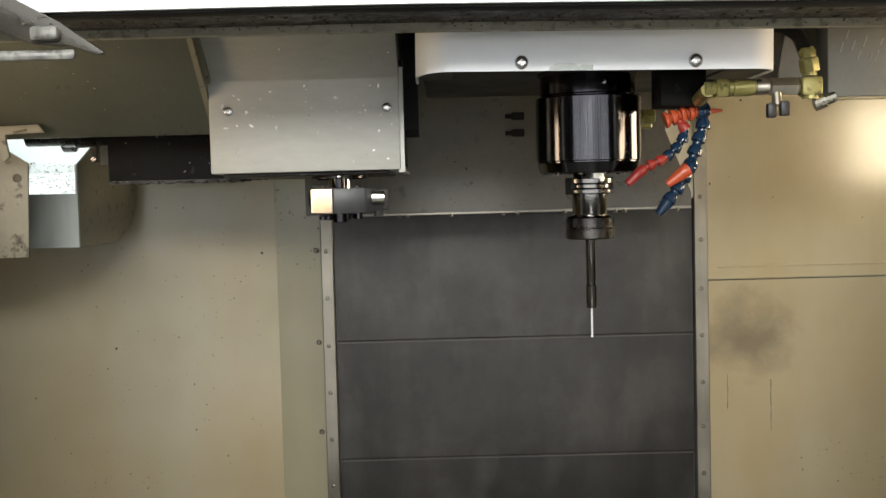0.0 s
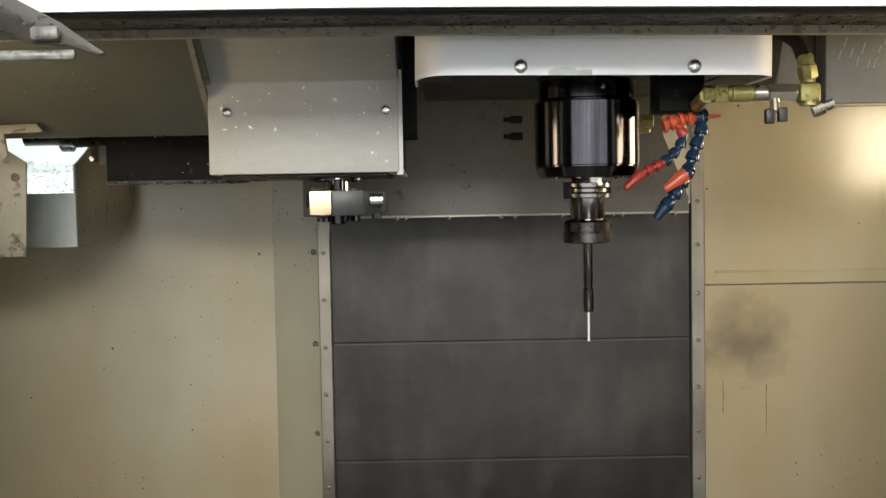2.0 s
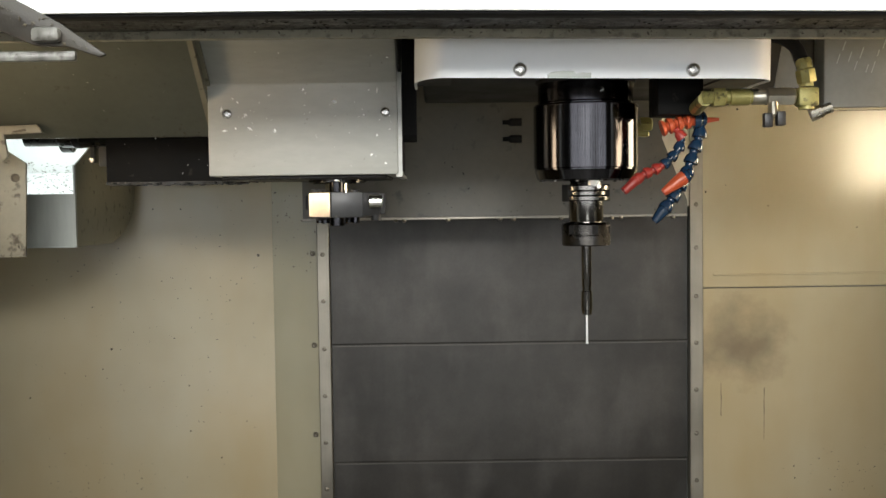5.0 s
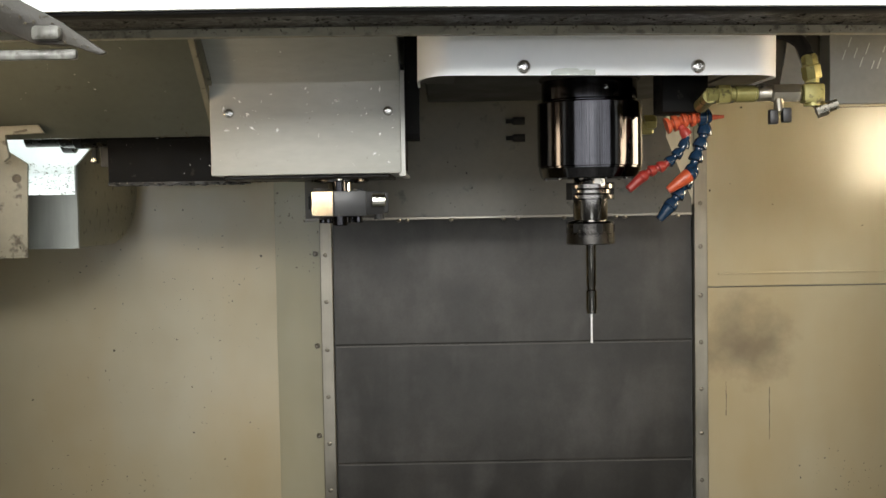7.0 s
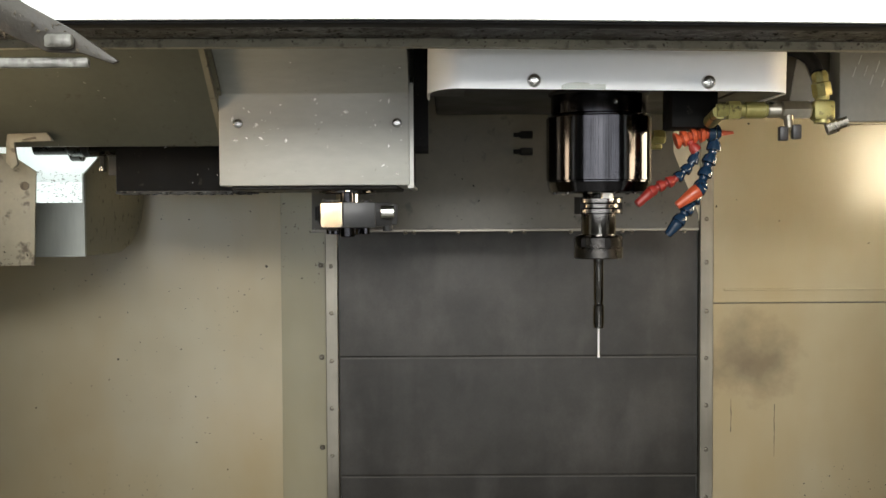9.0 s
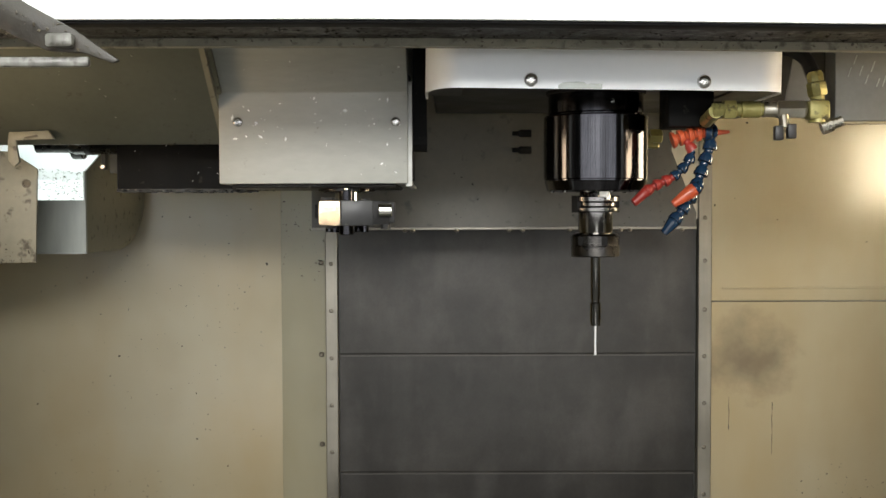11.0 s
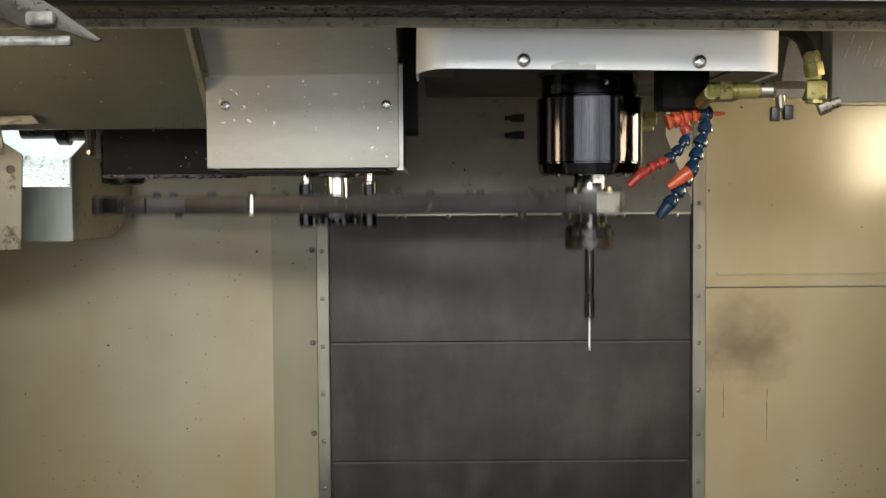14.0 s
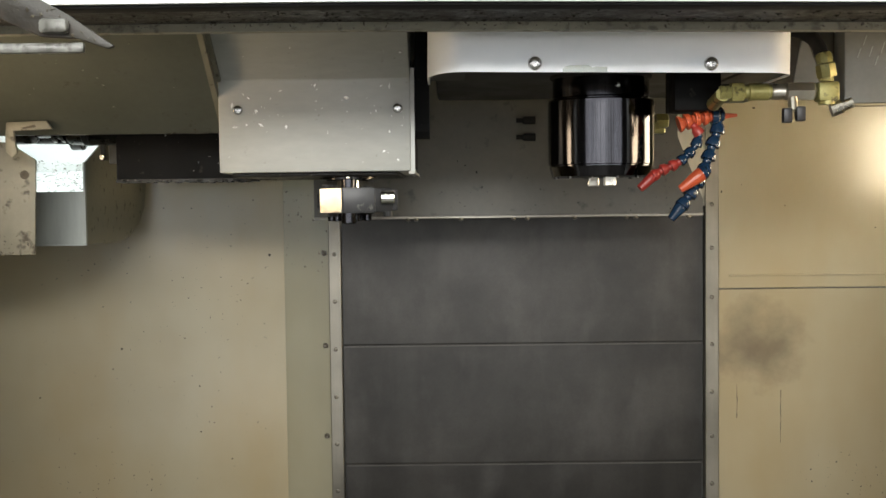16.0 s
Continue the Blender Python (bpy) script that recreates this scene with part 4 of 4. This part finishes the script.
def build_hoses():
    """Jointed plastic coolant hoses: each link a ball end and a flared socket."""
    def link(thing_, a, b, r, mat):
        d = (Vector(b) - Vector(a)).length
        bm = B()
        lathe(bm, [(r * 0.5, 0), (r * 0.68, d * 0.10), (r * 0.70, d * 0.22), (r * 0.62, d * 0.32), (r * 0.98, d * 0.55), (r * 1.12, d * 0.92), (r * 1.12, d * 1.04), (r * 0.8, d * 1.06)],
              along(a, b), 18)
        part("link", bm, mat, thing_)

    def hose(name, label, points, mats, r, nozzle):
        th = thing(name, label, "coolant hose", "jointed coolant hoses")
        for a, b, m in zip(points, points[1:], mats):
            link(th, a, b, r, m)
        a, b, m, r0, r1 = nozzle
        bm = B()
        d = (Vector(b) - Vector(a)).length
        lathe(bm, [(r0 * 0.8, -0.001), (r0, d * 0.1), (r0 * 0.9, d * 0.35), (r1, d), (r1 * 0.7, d), (r1 * 0.6, d * 0.8)], along(a, b), 18)
        part("nozzle", bm, m, th)
        return th

    def at(rows, d0, d1):
        # (x, z) down the hose, its depth going evenly from d0 to d1
        n = len(rows) - 1
        return [(x, d0 + (d1 - d0) * k / n, z) for k, (x, z) in enumerate(rows)]
    u, o, r = M_BLUE, M_ORANGE, M_RED
    A = at([(0.347, 1.618), (0.350, 1.598), (0.347, 1.579), (0.340, 1.562), (0.334, 1.545), (0.327, 1.528), (0.318, 1.512), (0.308, 1.498), (0.298, 1.485)], 1.47, 1.45)
    hose("coolant_hose", "blue jointed plastic coolant hose pointing at the tool", A, [u] * 8, 0.0086, (A[-1], (0.284, 1.45, 1.468), u, 0.0085, 0.0052))
    C = at([(0.356, 1.600), (0.340, 1.600), (0.329, 1.599), (0.318, 1.597), (0.306, 1.593), (0.297, 1.590)], 1.462, 1.462)
    hose("coolant_hose", "short row of orange hose joints across the blue hose", C, [u, o, o, o, o], 0.0098, ((0.352, 1.462, 1.600), (0.372, 1.462, 1.601), o, 0.004, 0.002))
    D = at([(0.313, 1.590), (0.322, 1.577), (0.317, 1.562), (0.307, 1.551), (0.297, 1.542), (0.285, 1.536), (0.273, 1.531), (0.262, 1.524)], 1.455, 1.45)
    hose("coolant_hose", "blue and red jointed plastic coolant hose", D, [r, u, u, u, r, r, r], 0.0068, (D[-1], (0.244, 1.447, 1.508), r, 0.0068, 0.0052))
    E = at([(0.330, 1.532), (0.321, 1.526)], 1.435, 1.435)
    hose("coolant_hose", "orange flared nozzle clipped to the blue hose", E, [u], 0.0085, ((0.322, 1.435, 1.527), (0.293, 1.435, 1.506), o, 0.0092, 0.0048))


build_hoses()


# ---------------------------------------------------------------- loose chips on the surfaces
def scatter(name, label, parent, n, place, size, mat, seed):
    rnd = random.Random(seed)
    b = B()
    for _ in range(n):
        c, nrm = place(rnd)
        nrm = Vector(nrm)
        s = size[0] + (size[1] - size[0]) * rnd.random() ** 3
        t1 = nrm.orthogonal().normalized()
        t1.rotate(Matrix.Rotation(rnd.uniform(0, 6.28), 3, nrm))
        t2 = nrm.cross(t1)
        ln, w = s, s * rnd.uniform(0.25, 0.7)
        base = Vector(c)
        vs = [b.verts.new(base + t1 * ln * ca + t2 * w * sa + nrm * 0.0001) for ca, sa in ((-1, 0), (0.1, -1), (1, 0.2), (-0.1, 1))]
        top = b.verts.new(base + nrm * s * rnd.uniform(0.2, 0.6))
        for k in range(4):
            b.faces.new((vs[k], vs[(k + 1) % 4], top))
    ob = make(name, b, mat, True)
    return tagged(ob, label, "chips", kind="stuff")


def scatter_all():
    scatter("chips_on_cover", "bright metal chips stuck to the grey cover", None, 50,
            lambda q: ((q.uniform(-0.31, -0.06), 1.5565, q.triangular(1.545, 1.665, 1.63)), (0, -1, 0)), (0.0008, 0.0046), M_CHIP, 1)
    scatter("chips_on_slope", "bright metal chips stuck to the grey cover slope", None, 8,
            lambda q: ((lambda s: ((q.uniform(-0.31, -0.06), 1.557 - 0.105 * s, 1.665 + 0.085 * s), (0, -0.63, -0.78)))(q.random())), (0.0008, 0.0025), M_CHIP, 2)
    scatter("chips_on_wall", "dark chips stuck to the cream wall", None, 240,
            lambda q: ((lambda x: ((x, BACK - 0.13 * (-0.338 - x) / 0.722 - 0.0004, q.triangular(0.85, 1.52, 1.35)), (0, -1, 0)))(q.triangular(-0.95, -0.345, -0.42))),
            (0.0006, 0.0028), M_CHIPDARK, 3)
    scatter("chips_low_on_wall", "dark specks low on the cream wall", None, 60,
            lambda q: ((lambda x: ((x, BACK - 0.13 * (-0.338 - x) / 0.722 - 0.0004, q.uniform(0.86, 0.98)), (0, -1, 0)))(q.triangular(-0.85, -0.50, -0.7))),
            (0.0008, 0.0026), M_CHIPDARK, 8)
    scatter("chips_by_strip", "dark chips stuck to the wall beside the strip", None, 60,
            lambda q: ((q.uniform(-0.337, -0.250), BACK - 0.0004, q.triangular(1.30, 1.53, 1.50)), (0, -1, 0)), (0.0008, 0.0035), M_CHIPDARK, 4)
    scatter("chips_on_right_wall", "dark specks on the cream wall", None, 60,
            lambda q: ((q.triangular(0.7, 0.95, 0.88), BACK - 0.0003, q.triangular(0.85, 1.0, 0.9)), (0, -1, 0)), (0.0008, 0.003), M_CHIPDARK, 5)
    scatter("chips_on_recess", "bright chips stuck to the oily black recess plate", None, 9,
            lambda q: ((q.uniform(-0.50, -0.32), 1.7256, q.uniform(1.54, 1.605)), (0, -1, 0)), (0.0005, 0.0018), M_CHIP, 6)
    scatter("chips_on_lintel", "chips caked along the lintel's underside", None, 900,
            lambda q: ((lambda x: ((x, q.triangular(1.155, 1.258, 1.235), 1.6944 - lintel_drop(x)), (0, 0, -1)))(q.uniform(-0.6, 0.7))), (0.001, 0.0045), M_DIRT, 7)
    scatter("chips_on_lip", "dark chips hanging on the beige lip", None, 170,
            lambda q: ((lambda x: ((x, 1.2598, q.triangular(1.686, 1.694, 1.693) - lintel_drop(x)), (0, -1, 0)))(q.uniform(-0.6, 0.7))), (0.0008, 0.0028), M_CHIPDARK, 17)
    scatter("chips_on_apron", "dark chips stuck to the apron", None, 45,
            lambda q: ((q.uniform(-0.05, 0.40), 2.0196, q.triangular(1.47, 1.62, 1.475)), (0, -1, 0)), (0.001, 0.0035), M_BLACK, 10)
    scatter("grime_on_cover", "black oily grime along the magazine cover's lower edge", None, 46,
            lambda q: ((lambda k: ((q.triangular(-0.47, -0.328, -0.345), 1.622 - 0.154 * k, 1.5965 + 0.125 * k), (0, -0.63, -0.78)))(q.random() ** 3 * 0.22)),
            (0.0008, 0.0038), M_CHIPDARK, 12)
    scatter("grime_under_recess", "black oily chips caked below the recess plate and cover", None, 130,
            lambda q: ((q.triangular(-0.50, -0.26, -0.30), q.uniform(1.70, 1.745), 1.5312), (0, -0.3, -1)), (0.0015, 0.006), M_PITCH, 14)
    scatter("chips_on_magazine_cover", "pale chips stuck to the sloping magazine cover", None, 16,
            lambda q: ((lambda k: ((q.uniform(-0.60, -0.335), 1.6215 - 0.154 * k, 1.5965 + 0.125 * k), (0, -0.63, -0.78)))(q.random())), (0.0008, 0.0024), M_BOX, 15)
    scatter("chips_on_rail", "dark chips caked along the door rail's edge", None, 110,
            lambda q: ((lambda k: (-0.64 + 0.31 * k + q.uniform(-0.004, 0.004), 1.099, 1.800 - 0.143 * k + q.uniform(-0.012, 0.006)))(q.random()), (0, -1, 0)), (0.0008, 0.0032), M_CHIPDARK, 16)
    scatter("grime_on_plate", "black specks along the hanger plate's lower edge", None, 30,
            lambda q: ((q.uniform(-0.66, -0.61), 1.6398, 1.4235 + q.random() ** 3 * 0.03), (0, -1, 0)), (0.001, 0.0035), M_CHIPDARK, 13)


scatter_all()


# ---------------------------------------------------------------- what moves
def eased(t, table):
    """Between the rows of (time, value), with soft starts and stops."""
    if t <= table[0][0]:
        return table[0][1]
    for (a, va), (b, vb) in zip(table, table[1:]):
        if t <= b:
            return va + (vb - va) * (t - a) / (b - a)
    return table[-1][1]


SWING = [(13.30, REST), (13.36, REST + 8), (13.40, REST + 21), (13.44, REST + 44), (13.50, GRIP - 4), (13.57, GRIP), (14.22, GRIP), (14.26, GRIP + 6), (14.30, GRIP + 25), (14.35, GRIP + 52),
         (14.40, GRIP + 81), (14.50, GRIP + 132), (14.55, GRIP + 157), (14.60, GRIP + 173), (14.67, GRIP + 180), (15.32, GRIP + 180), (15.37, GRIP + 171), (15.41, GRIP + 150),
         (15.46, REST + 186), (15.52, REST + 180)]
LIFT = [(13.94, 0), (14.00, -0.010), (14.10, -0.075), (14.20, -0.111), (14.28, -0.124), (14.58, -0.124), (14.64, -0.105), (14.70, -0.070), (14.80, -0.015), (14.86, 0)]
TILT = [(13.02, 90), (13.06, 75), (13.12, 38), (13.17, 5), (13.22, 0), (15.62, 0), (15.66, 3), (15.70, 11), (15.76, 35), (15.80, 54), (15.86, 76), (15.94, 88), (16.0, 90)]


def arm_pose(t):
    return pose(HX, HY, ARM_Z + eased(t, LIFT), 0, 0, eased(t, SWING))


def pot_pose(t):
    return pose(*POT, 0, eased(t, TILT), 0)


def tool_pose(t):
    grip = arm_pose(13.9).inverted() @ pose(SX, SY, TOOL_Z)
    if t < 13.94:
        return pose(SX, SY, TOOL_Z)
    if t <= 15.32:
        return arm_pose(t) @ grip
    hung = pot_pose(15.5).inverted() @ arm_pose(15.3) @ grip
    return pot_pose(t) @ hung


def motions():
    fine = [0.0, 12.9] + [12.9 + k / 30 for k in range(1, 94)]
    fine[-1] = 16.0
    walk(arm, [(t, arm_pose(t)) for t in fine])
    walk(pot, [(t, pot_pose(t)) for t in fine])
    walk(tool, [(t, tool_pose(t)) for t in fine])


motions()
